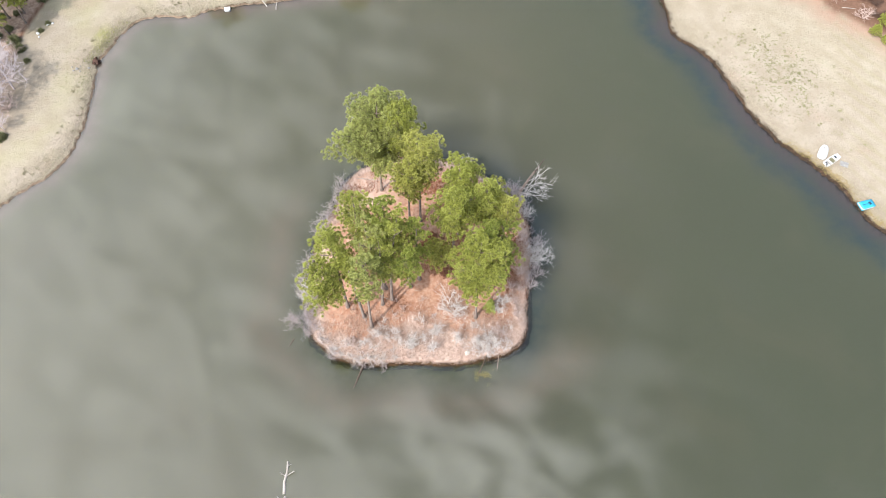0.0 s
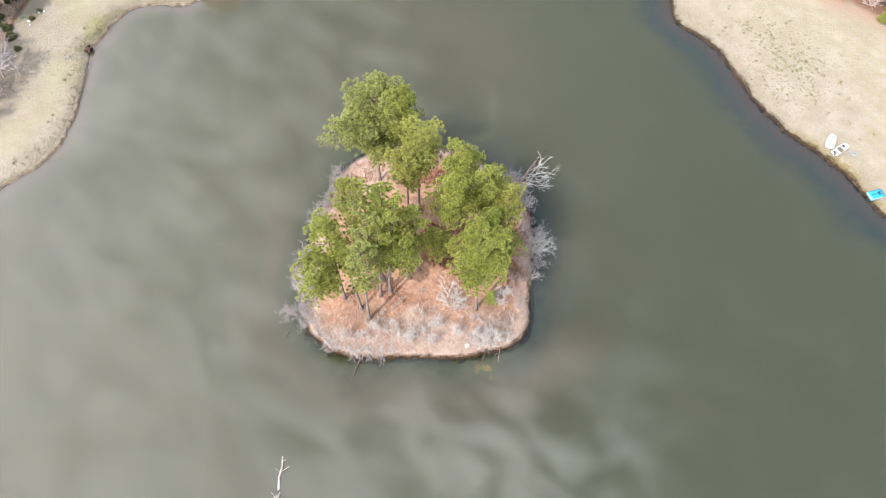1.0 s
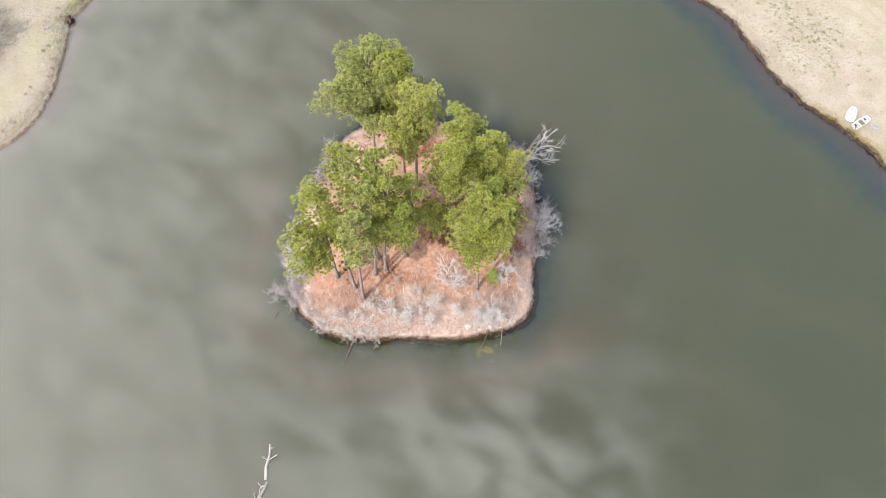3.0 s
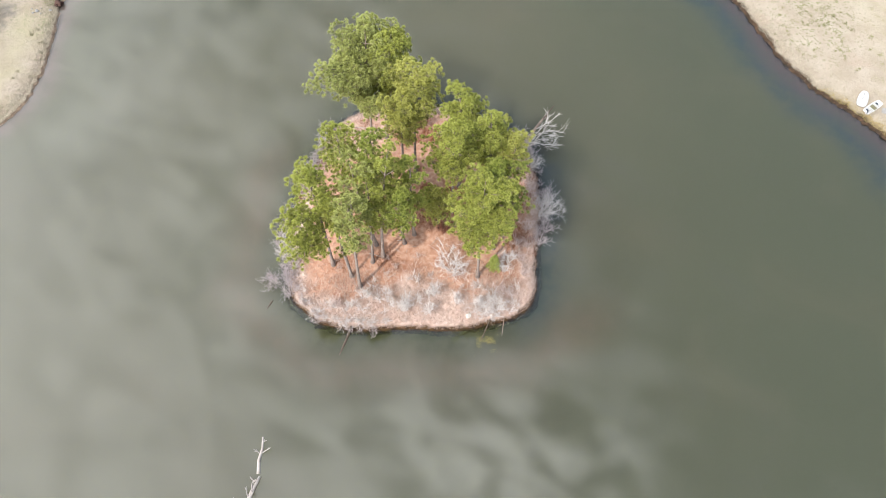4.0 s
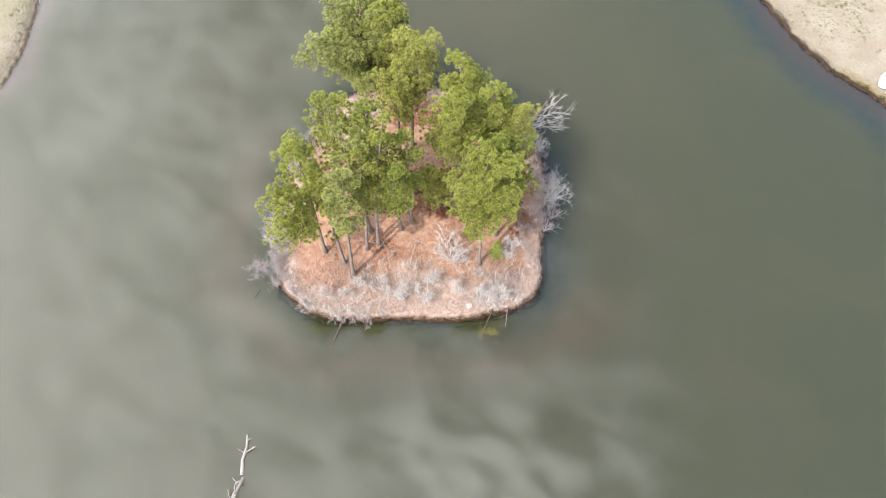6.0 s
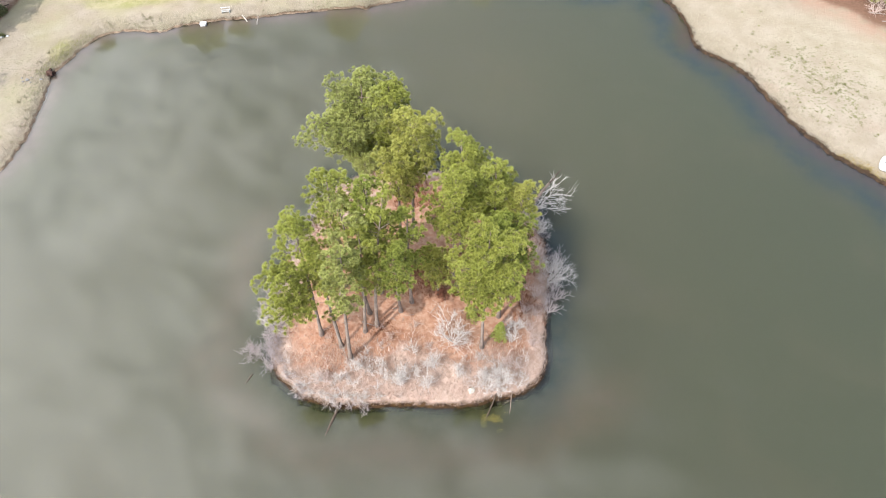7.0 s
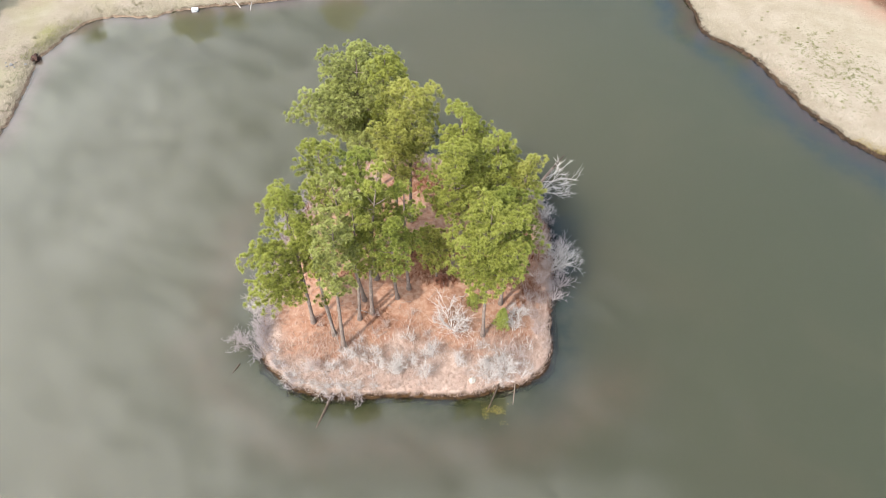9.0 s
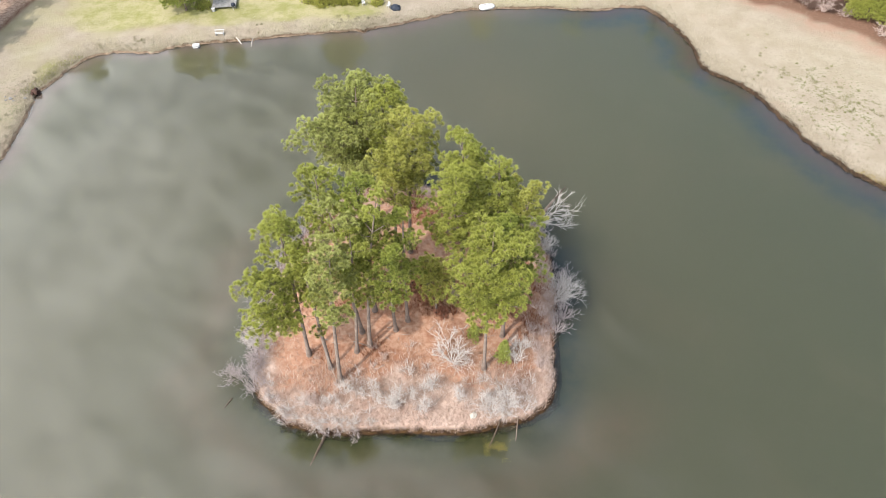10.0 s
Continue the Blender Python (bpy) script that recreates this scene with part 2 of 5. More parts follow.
GROUND, ISLET, WATER = ground_material(), islet_material(), water_material()
BARK = plain("pine_bark", (0.11, 0.085, 0.075), (0.27, 0.215, 0.185), 2.5, 0.95, 0.03, 0.1, fine=14.0)
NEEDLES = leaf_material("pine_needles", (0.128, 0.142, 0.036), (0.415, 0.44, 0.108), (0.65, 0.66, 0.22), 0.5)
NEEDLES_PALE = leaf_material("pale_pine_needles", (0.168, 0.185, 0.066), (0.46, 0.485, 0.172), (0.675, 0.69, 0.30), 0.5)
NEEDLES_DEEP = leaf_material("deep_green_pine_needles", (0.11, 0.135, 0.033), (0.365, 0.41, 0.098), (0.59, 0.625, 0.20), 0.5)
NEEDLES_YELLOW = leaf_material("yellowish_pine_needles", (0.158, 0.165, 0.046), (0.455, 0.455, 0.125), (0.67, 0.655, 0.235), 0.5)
LEAVES = leaf_material("fresh_leaves", (0.17, 0.20, 0.048), (0.33, 0.37, 0.095), (0.47, 0.50, 0.165), 0.45)
TWIG_WHITE = plain("bleached_twigs", (0.43, 0.385, 0.365), (0.62, 0.575, 0.55), 2.0, 0.9, 0.0, 0.1)
TWIG_GREY = plain("grey_twigs", (0.40, 0.30, 0.27), (0.58, 0.47, 0.43), 2.0, 0.9, 0.0, 0.1)
TWIG_PURPLE = plain("purplish_twigs", (0.29, 0.24, 0.24), (0.49, 0.43, 0.43), 2.0, 0.9, 0.0, 0.1)
TWIG_PINK = plain("pinkish_twigs", (0.42, 0.315, 0.275), (0.62, 0.52, 0.47), 2.0, 0.9, 0.0, 0.1)
FALLEN_BARK = plain("weathered_brown_wood", (0.13, 0.09, 0.07), (0.31, 0.235, 0.19), 2.0, 0.9, 0.01, 0.1)
DEAD_WOOD = plain("dark_dead_wood", (0.037, 0.028, 0.022), (0.118, 0.087, 0.065), 2.0, 0.9, 0.01, 0.1)
PALE_WOOD = plain("bleached_dead_wood", (0.20, 0.175, 0.158), (0.37, 0.335, 0.31), 1.5, 0.85, 0.01, 0.15)
DEAD_GRASS = blade_material("dead_grass_blades", (0.31, 0.215, 0.175), (0.51, 0.40, 0.345))
STRAW_GRASS = blade_material("straw_grass_blades", (0.27, 0.235, 0.18), (0.44, 0.40, 0.32))
GREEN_GRASS = blade_material("green_grass_blades", (0.15, 0.165, 0.045), (0.33, 0.32, 0.13))
OLIVE_GRASS = blade_material("olive_grass_blades", (0.19, 0.18, 0.105), (0.34, 0.31, 0.215))
PALE_GREEN = blade_material("pale_weed_blades", (0.12, 0.13, 0.055), (0.26, 0.255, 0.135))
TWIG_BROWN = plain("dark_brown_twigs", (0.08, 0.05, 0.042), (0.19, 0.125, 0.10), 2.0, 0.9, 0.0, 0.1)
TWIG_MAUVE = plain("mauve_twigs", (0.40, 0.345, 0.35), (0.58, 0.52, 0.53), 2.0, 0.9, 0.0, 0.1)
WHITE_STALKS = blade_material("bleached_stalks", (0.50, 0.43, 0.39), (0.78, 0.72, 0.68))
OCHRE_GRASS = blade_material("ochre_grass_blades", (0.20, 0.155, 0.05), (0.37, 0.305, 0.15))
BROWN_GRASS = blade_material("brown_grass_blades", (0.055, 0.033, 0.022), (0.19, 0.12, 0.075))
RED_BRUSH = blade_material("rust_leaves", (0.161, 0.05, 0.028), (0.298, 0.136, 0.074))
WHITE_PLASTIC = plain("white_hull_plastic", (0.42, 0.42, 0.42), (0.50, 0.50, 0.495), 1.5, 0.35, 0.0, 0.5)
BLUE_PLASTIC = plain("sky_blue_plastic", (0.02, 0.25, 0.40), (0.03, 0.31, 0.47), 1.5, 0.4, 0.0, 0.5)
DARK_PLASTIC = plain("dark_seat_plastic", (0.012, 0.019, 0.031), (0.031, 0.037, 0.056), 3.0, 0.6)
GREY_METAL = plain("dull_aluminium", (0.55, 0.56, 0.57), (0.72, 0.72, 0.72), 3.0, 0.4, 0.0, 0.5, 0.6)
MUD_GREEN = plain("olive_boat_floor", (0.099, 0.093, 0.056), (0.161, 0.149, 0.093), 3.0, 0.8)
GREY_BOARD = plain("weathered_grey_boards", (0.149, 0.143, 0.143), (0.285, 0.279, 0.273), 2.0, 0.85)
STONE = plain("pale_stone", (0.36, 0.329, 0.285), (0.484, 0.459, 0.422), 2.0, 0.9, 0.02)
RUST = plain("rusty_brown_metal", (0.031, 0.017, 0.014), (0.087, 0.043, 0.031), 3.0, 0.8, 0.01)
DULL_OLIVE = leaf_material("dull_olive_leaves", (0.08, 0.085, 0.038), (0.19, 0.195, 0.09), (0.31, 0.31, 0.17))
RUST_LEAVES = leaf_material("rust_red_leaves", (0.19, 0.075, 0.048), (0.39, 0.185, 0.12), (0.55, 0.32, 0.225), 0.4)
WEED = leaf_material("yellow_water_weed", (0.17, 0.14, 0.03), (0.25, 0.20, 0.04), (0.32, 0.26, 0.06))


# ---- mesh tools ----
def mesh_object(name, verts, faces, material, parent=None, label="", tint=None, smooth=False, fields=None):
    """One mesh object out of arrays: vertices and triangles or quads."""
    verts, faces = np.asarray(verts, dtype=np.float32).reshape(-1, 3), np.asarray(faces, dtype=np.int32)
    me = bpy.data.meshes.new(name)
    me.vertices.add(len(verts))
    me.vertices.foreach_set("co", verts.ravel())
    me.loops.add(faces.size)
    me.loops.foreach_set("vertex_index", faces.ravel())
    me.polygons.add(len(faces))
    me.polygons.foreach_set("loop_start", np.arange(len(faces), dtype=np.int32) * faces.shape[1])
    me.update(calc_edges=True)
    for key, values in {**(fields or {}), **({} if tint is None else {"tint": tint})}.items():
        layer = me.attributes.new(key, "FLOAT", "POINT")
        layer.data.foreach_set("value", np.asarray(values, dtype=np.float32))
    if smooth:
        me.polygons.foreach_set("use_smooth", np.ones(len(faces), dtype=bool))
    me.materials.append(material)
    ob = new(name, me)
    if parent is not None:
        ob.parent = parent
    if label:
        tagged(ob, label)
    return ob


def part(name, bm, material, parent, label="", smooth=False):
    """Links a bmesh as one mesh object under a thing or a part."""
    me = bpy.data.meshes.new(name)
    bm.to_mesh(me)
    bm.free()
    me.materials.append(material)
    if smooth:
        me.polygons.foreach_set("use_smooth", np.ones(len(me.polygons), dtype=bool))
    ob = new(name, me)
    ob.parent = parent
    return tagged(ob, label) if label else ob


def thing(name, at, label, category, group="", turn=0.0):
    ob = new(name)
    ob.empty_display_size = 0.3
    ob.matrix_world = pose(*at, 0, 0, turn)
    return tagged(ob, label, category, group)


class Pile:
    """Collects pieces of one mesh: vertices, triangles and a tint for each vertex."""

    def __init__(self):
        self.v, self.f, self.t, self.count = [], [], [], 0

    def put(self, verts, faces, tint=0.5):
        verts, faces = np.asarray(verts, float).reshape(-1, 3), np.asarray(faces, int)
        if faces.shape[1] == 4:
            faces = np.concatenate([faces[:, [0, 1, 2]], faces[:, [0, 2, 3]]])
        self.v.append(verts)
        self.f.append(faces + self.count)
        self.t.append(np.broadcast_to(np.asarray(tint, float), (len(verts),)))
        self.count += len(verts)

    def tube(self, points, radii, sides=5, tint=0.5):
        points, radii = np.asarray(points, float), np.asarray(radii, float)
        along = np.gradient(points, axis=0)
        along /= np.linalg.norm(along, axis=1)[:, None] + 1e-9
        side = np.cross(along, (0.31, 0.17, 0.93) if abs(along[0, 2]) < 0.9 else (0.9, 0.3, 0.1))
        side /= np.linalg.norm(side, axis=1)[:, None] + 1e-9
        other = np.cross(along, side)
        a = np.arange(sides) * math.tau / sides
        ring = points[:, None] + radii[:, None, None] * (np.cos(a)[None, :, None] * side[:, None] + np.sin(a)[None, :, None] * other[:, None])
        k, i = np.meshgrid(np.arange(len(points) - 1), np.arange(sides), indexing="ij")
        k, i = k.ravel(), i.ravel()
        j = (i + 1) % sides
        faces = np.stack([k * sides + i, k * sides + j, (k + 1) * sides + j, (k + 1) * sides + i], 1)
        self.put(ring.reshape(-1, 3), faces, tint)
        fan = np.array([[0, i + 1, i] for i in range(1, sides - 1)])
        self.put(ring[-1], fan[:, ::-1], tint)
        self.put(ring[0], fan, tint)

    def object(self, name, material, parent=None, label="", smooth=False):
        return mesh_object(name, np.concatenate(self.v), np.concatenate(self.f), material, parent, label, np.concatenate(self.t), smooth)


def lattice(x, y, seed):
    """Smooth value noise from 0 to 1 over a plane of unit cells."""
    xi, yi = np.floor(x).astype(np.int64), np.floor(y).astype(np.int64)
    fx, fy = x - xi, y - yi
    fx, fy = fx * fx * (3 - 2 * fx), fy * fy * (3 - 2 * fy)

    def cell(a, b):
        h = (a * 374761393 + b * 668265263 + seed * 974634777) & 0x7FFFFFFF
        h = ((h ^ (h >> 13)) * 1274126177) & 0x7FFFFFFF
        return ((h ^ (h >> 16)) & 0xFFFF) / 65535.0
    low = cell(xi, yi) * (1 - fx) + cell(xi + 1, yi) * fx
    high = cell(xi, yi + 1) * (1 - fx) + cell(xi + 1, yi + 1) * fx
    return low * (1 - fy) + high * fy


def rough_noise(x, y, size, seed, octaves=3):
    total, weight = 0.0, 0.0
    for k in range(octaves):
        total = total + lattice(x / size * 2 ** k, y / size * 2 ** k, seed + k) * 0.5 ** k
        weight += 0.5 ** k
    return total / weight - 0.5


def ramp(x, low, high):
    x = np.clip((x - low) / (high - low), 0, 1)
    return x * x * (3 - 2 * x)


def closed_curve(points, steps=8):
    """A closed Catmull-Rom curve through plan points."""
    p = np.array(points, float)
    a, b, c, d = np.roll(p, 1, 0), p, np.roll(p, -1, 0), np.roll(p, -2, 0)
    out = []
    for k in range(len(p)):
        for s in np.arange(steps) / steps:
            out.append(0.5 * (2 * b[k] + (c[k] - a[k]) * s + (2 * a[k] - 5 * b[k] + 4 * c[k] - d[k]) * s ** 2 + (3 * b[k] - a[k] - 3 * c[k] + d[k]) * s ** 3))
    return np.array(out)


def inside_depth(x, y, loop):
    """Distance to a closed line, positive inside."""
    x, y = np.asarray(x, float), np.asarray(y, float)
    best, crossings = np.full(x.shape, 1e9), np.zeros(x.shape, int)
    for (ax, ay), (bx, by) in zip(loop, np.roll(loop, -1, 0)):
        dx, dy = bx - ax, by - ay
        s = np.clip(((x - ax) * dx + (y - ay) * dy) / (dx * dx + dy * dy + 1e-12), 0, 1)
        best = np.minimum(best, (x - ax - s * dx) ** 2 + (y - ay - s * dy) ** 2)
        cross = (ay > y) != (by > y)
        with np.errstate(divide="ignore", invalid="ignore"):
            crossings += cross & (x < (bx - ax) * (y - ay) / (by - ay if by != ay else 1e-12) + ax)
    return np.sqrt(best) * np.where(crossings % 2 == 1, 1, -1)


# ---- the lie of the land ----
WEST_BANK = [(-110, -60), (-104, -5), (-88, 34), (-67, 57), (-61, 62.5), (-58.3, 68), (-57.6, 75), (-58, 82), (-58.4, 85.5), (-56.8, 89), (-55.8, 92), (-53.2, 95.4)]
NORTH_BANK = [(-49, 96.4), (-44.5, 95.9), (-41, 97.3), (-33, 98.8), (-24.3, 100), (-18.9, 100.9), (-12.9, 101.6), (-11.4, 100.9), (-9.6, 102), (-6, 103.1),
              (-0.5, 105.2), (5.2, 107.3), (17.6, 107.7), (27, 106.5), (32, 107.5)]
EAST_BANK = [(35.8, 106.6), (39, 100.6), (40.7, 95), (41.0, 89), (45.6, 83.5), (48, 77), (50, 71.8), (53, 65.6), (58, 59.8), (60.7, 55.4), (63, 50.5), (67, 45), (80, 20), (92, -20), (80, -70)]
POND = closed_curve(WEST_BANK + NORTH_BANK + EAST_BANK, 8)
SHORE = closed_curve([(-18.9, 39), (-18.7, 36.5), (-17.6, 34.2), (-15.8, 32.4), (-14, 31.2), (-11.3, 30.5), (-6.7, 30.2), (-2.2, 30.2), (0.8, 30.1), (4.6, 30.5),
                      (7, 31), (9.3, 32), (10.7, 33.6), (11.4, 35.7), (11.5, 38), (11.8, 40.5), (12.5, 44), (12.9, 47), (12.8, 50.5), (12.2, 54), (11, 56.6), (9, 58),
                      (6.5, 60.3), (3.5, 62.2), (0, 63.6), (-4, 64.2), (-8, 63.7), (-12, 62.4), (-14.2, 60), (-15.6, 57), (-16.6, 54.5), (-17.6, 52), (-18.6, 48.4), (-19, 43.8)], 6)


def land_height(x, y):
    """Height of the mainland and the pond's bed, and the distance to the bank (positive on land)."""
    d = -inside_depth(x, y, POND) + 0.65 * rough_noise(x, y, 5.0, 3) + 0.22 * rough_noise(x, y, 1.1, 9, 2)
    rise = 0.42 * ramp(d, -0.9, 0.9) - 0.3 * np.exp(-(d / 0.9) ** 2) + 0.028 * np.clip(d, 0, 60) + 0.25 * ramp(d, 1, 6) * (rough_noise(x, y, 9.0, 5) + 0.3)
    bed = -0.12 - (0.15 - 0.065 * ramp(x, 0, 30)) * np.clip(-d, 0, 14)
    return np.where(d > -0.5, rise, np.minimum(bed, rise)) - 0.1 * np.exp(-((d + 0.7) / 0.6) ** 2), d


def islet_height(x, y):
    d = inside_depth(x, y, SHORE) + 0.7 * rough_noise(x, y, 2.5, 21) + 0.35 * rough_noise(x, y, 0.9, 27, 2)
    top = 0.75 * ramp(d, -0.1, 0.6) + 0.65 * (1 - np.exp(-np.clip(d, 0, 30) / 6)) + 0.22 * ramp(d, 0.3, 2) * rough_noise(x, y, 1.6, 33)
    return np.where(d > -0.1, top, -0.05 - 0.26 * np.clip(-d - 0.1, 0, 9)), d


def lines(low, high, step, far):
    """Grid lines, even between low and high and ever wider beyond."""
    inner, out, gap = np.arange(low, high + step / 2, step), [], step
    reach = 0.0
    while reach < far:
        gap *= 1.35
        reach += gap
        out.append(reach)
    out = np.array(out)
    return np.concatenate([low - out[::-1], inner, high + out])


def grid(xs, ys):
    x, y = np.meshgrid(xs, ys)
    i, j = np.meshgrid(np.arange(len(xs) - 1), np.arange(len(ys) - 1))
    a = (j * len(xs) + i).ravel()
    return x.ravel(), y.ravel(), np.stack([a, a + 1, a + 1 + len(xs), a + len(xs)], 1)


def build_ground():
    x, y, faces = grid(lines(-84, 92, 0.6, 3600), lines(40, 122, 0.6, 3600))
    z, d = land_height(x, y)
    patch = rough_noise(x, y, 6.0, 41)
    weeds = np.exp(-((x - 56.5) ** 2 / 45 + (y - 79) ** 2 / 70)) * 1.5 + 0.9 * np.exp(-(np.abs(d - 1.4) / 1.1) ** 2) * ((x < -20) | (y > 98)) * ramp(rough_noise(x, y, 5.0, 43), -0.1, 0.25) + 0.5 * np.exp(-((x + 63) ** 2 / 30 + (y - 84) ** 2 / 40))
    lawn = ramp(y + 5 * patch, 101.2, 105.5) * ramp(-x + 4 * patch, 4, 12) * ramp(x + 6 * patch, -66, -58) + 0.9 * np.exp(-((x + 58.5) ** 2 / 4 + (y - 91) ** 2 / 12))
    east = (x - 61) * 0.72 + (y - 101) * 0.69 + 3 * patch
    clay = 0.9 * ramp(east, -5.0, 0.0)
    edge = np.where(y > 86, -73.4 + 0.25 * (y - 89), -70.5)
    west = edge - x + np.where(y > 86, 0.8, 3.5) * patch
    seam_and_shade = np.exp(-((west - 0.1) / 0.45) ** 2) * ramp(y, 85, 89)
    # Eastern woods floor coloured dark for the shade among its brush and trees.
    seam_and_shade = np.maximum(seam_and_shade, 0.9 * ramp(east + 1.5 * patch, -1.0, 0.8))
    tan = np.exp(-(np.clip(d - 0.3, 0, 9) / 0.8) ** 2) * ramp(x, 50, 57) * ramp(-y, -66, -61)
    mown = ramp(x - 0.2 * (y - 60), 58, 66)
    litter = np.maximum(ramp(east, 1.0, 3.5), np.where(y > 86, ramp(west, -0.3, 0.5), 0.7 * ramp(west, -1.5, 3.0)))
    bank = ramp(0.62 - d + 0.25 * rough_noise(x, y, 1.5, 45, 2), 0.0, 0.3)
    return mesh_object("ground", np.stack([x, y, z], 1), faces, GROUND, smooth=True,
                       fields={"weeds": np.clip(weeds, 0, 1), "lawn": np.clip(lawn, 0, 1), "clay": clay, "litter": litter, "seam_and_shade": seam_and_shade, "tan": tan, "mown": mown, "bank": bank, "dry": 1 - ramp(x, 30, 40), "bed": ramp(-d, 0.2, 0.6), "ooze": ramp(-d + 1.2 * patch, 1.8, 3.6) * (0.25 + 0.75 * ramp(x, -5, 25))})


tagged(build_ground(), "pale winter grass ground sloping to the pond's bare bank", "ground", kind="structure")


LIP = []   # the strip's rows of points, for what grows on it


def build_bank():
    """The cut edge of the mainland: a ragged strip of grass lip, bare earth and muddy foot along the shoreline."""
    dense = np.concatenate([a + (b - a) * np.linspace(0, 1, max(2, int(np.hypot(*(b - a)) / 0.22)), endpoint=False)[:, None] for a, b in zip(POND, np.roll(POND, -1, 0))])
    along = np.roll(dense, -3, 0) - np.roll(dense, 3, 0)
    along /= np.linalg.norm(along, axis=1)[:, None]
    out = np.stack([-along[:, 1], along[:, 0]], 1)
    probe = dense + out
    out *= np.where(inside_depth(probe[:, 0], probe[:, 1], POND) > 0, -1, 1)[:, None]
    run = np.arange(len(dense)) * 0.22
    wander = 0.65 * rough_noise(dense[:, 0], dense[:, 1], 5.0, 3)
    ragged = 0.75 * rough_noise(run, 0 * run, 0.6, 81, 3) + 0.3 * rough_noise(run, 0 * run, 3.5, 85, 2)
    across = np.array([-1.0, -0.5, -0.25, 0.0, 0.1, 0.24, 0.5, 0.95, 1.5, 2.2])
    high = np.array([-0.7, -0.2, -0.06, 0.02, 0.22, 0.38, 0.43, 0.44, 0.45, 0.36])
    loose = np.array([0.3, 0.6, 0.9, 1, 1, 1, 0.8, 0.4, 0.1, 0.0])
    reach = across[None, :] - wander[:, None] + ragged[:, None] * loose[None, :]
    p = dense[:, None] + out[:, None] * reach[..., None]
    x, y = p[..., 0].ravel(), p[..., 1].ravel()
    high = high[None, :] * np.where(across[None, :] > 0.05, 0.5 + 0.28 * ramp(dense[:, 0], 25, 40)[:, None], 1.0)
    z = (high + 0.22 * rough_noise(run[:, None] + 0 * reach, across[None, :] * 3 + 0 * reach, 0.6, 91, 2) * (across > -0.2)[None, :]).ravel()
    z = z + 0.028 * np.clip(reach.ravel() + 0.0, 0, 9) + 0.25 * ramp(x * 0 + np.tile(across, len(dense)), 1, 6) * 0.2
    w = len(across)
    LIP.extend([np.stack([x, y, z], 1).reshape(-1, w, 3), dense])
    k, i = np.meshgrid(np.arange(len(dense)), np.arange(w - 1), indexing="ij")
    k, i = k.ravel(), i.ravel()
    m = (k + 1) % len(dense)
    faces = np.stack([k * w + i, k * w + i + 1, m * w + i + 1, m * w + i], 1)
    keep = (dense[k, 1] > 38) & (dense[m, 1] > 38)
    d = np.tile(across, len(dense))
    zero = 0 * d
    weeds = 0.9 * ramp(d, 0.2, 0.8) * ((x < -20) | (y > 98)) * ramp(rough_noise(x, y, 5.0, 43), -0.1, 0.25)
    lawn = 0.9 * np.exp(-((x + 58.5) ** 2 / 4 + (y - 91) ** 2 / 12))
    east = ramp(x, -5, 25)
    return mesh_object("bank", np.stack([x, y, z], 1), faces[keep], GROUND, smooth=True,
                       fields={"weeds": weeds, "lawn": lawn, "clay": zero, "litter": zero, "seam_and_shade": zero, "mown": zero, "tan": ramp(d, 0.1, 0.5) * ramp(x, 50, 57) * ramp(-y, -66, -61), "bank": ramp(0.34 + 0.22 * ramp(x, 25, 40) + 0.5 * rough_noise(x, y, 1.3, 47, 2) - d, 0.0, 0.2), "dry": 1 - ramp(x, 30, 40), "bed": ramp(-d, 0.2, 0.6), "ooze": ramp(-d + 1.2 * rough_noise(x, y, 6.0, 41), 1.8, 3.6) * (0.25 + 0.75 * east)})


tagged(build_bank(), "ragged cut earth bank at the pond's edge", "bank", kind="structure")


def build_islet():
    x, y, faces = grid(np.arange(-24, 18.01, 0.25), np.arange(25, 70.01, 0.25))
    z, d = islet_height(x, y)
    keep = (d[faces] > -4.5).any(1)
    used = np.unique(faces[keep])
    index = np.zeros(len(x), int)
    index[used] = np.arange(len(used))
    south = ramp(40.5 - y + 7 * rough_noise(x, y, 4.0, 51), 0, 11)
    rim = np.maximum(np.maximum(np.exp(-np.clip(d - 0.4, 0, 9) / 2.2), 0.95 * south), 0.65 * np.exp(-((x + 11) ** 2 / 45 + (y - 58) ** 2 / 36)))
    bank = ramp(0.45 - d, 0.0, 0.2)
    return mesh_object("islet_ground", np.stack([x, y, z], 1)[used], index[faces[keep]], ISLET, smooth=True, fields={"rim": rim[used], "bank": bank[used], "ooze": ramp(-d, 0.15, 0.7)[used]})


tagged(build_islet(), "low islet of rusty pine straw and dead grass", "islet", kind="structure")


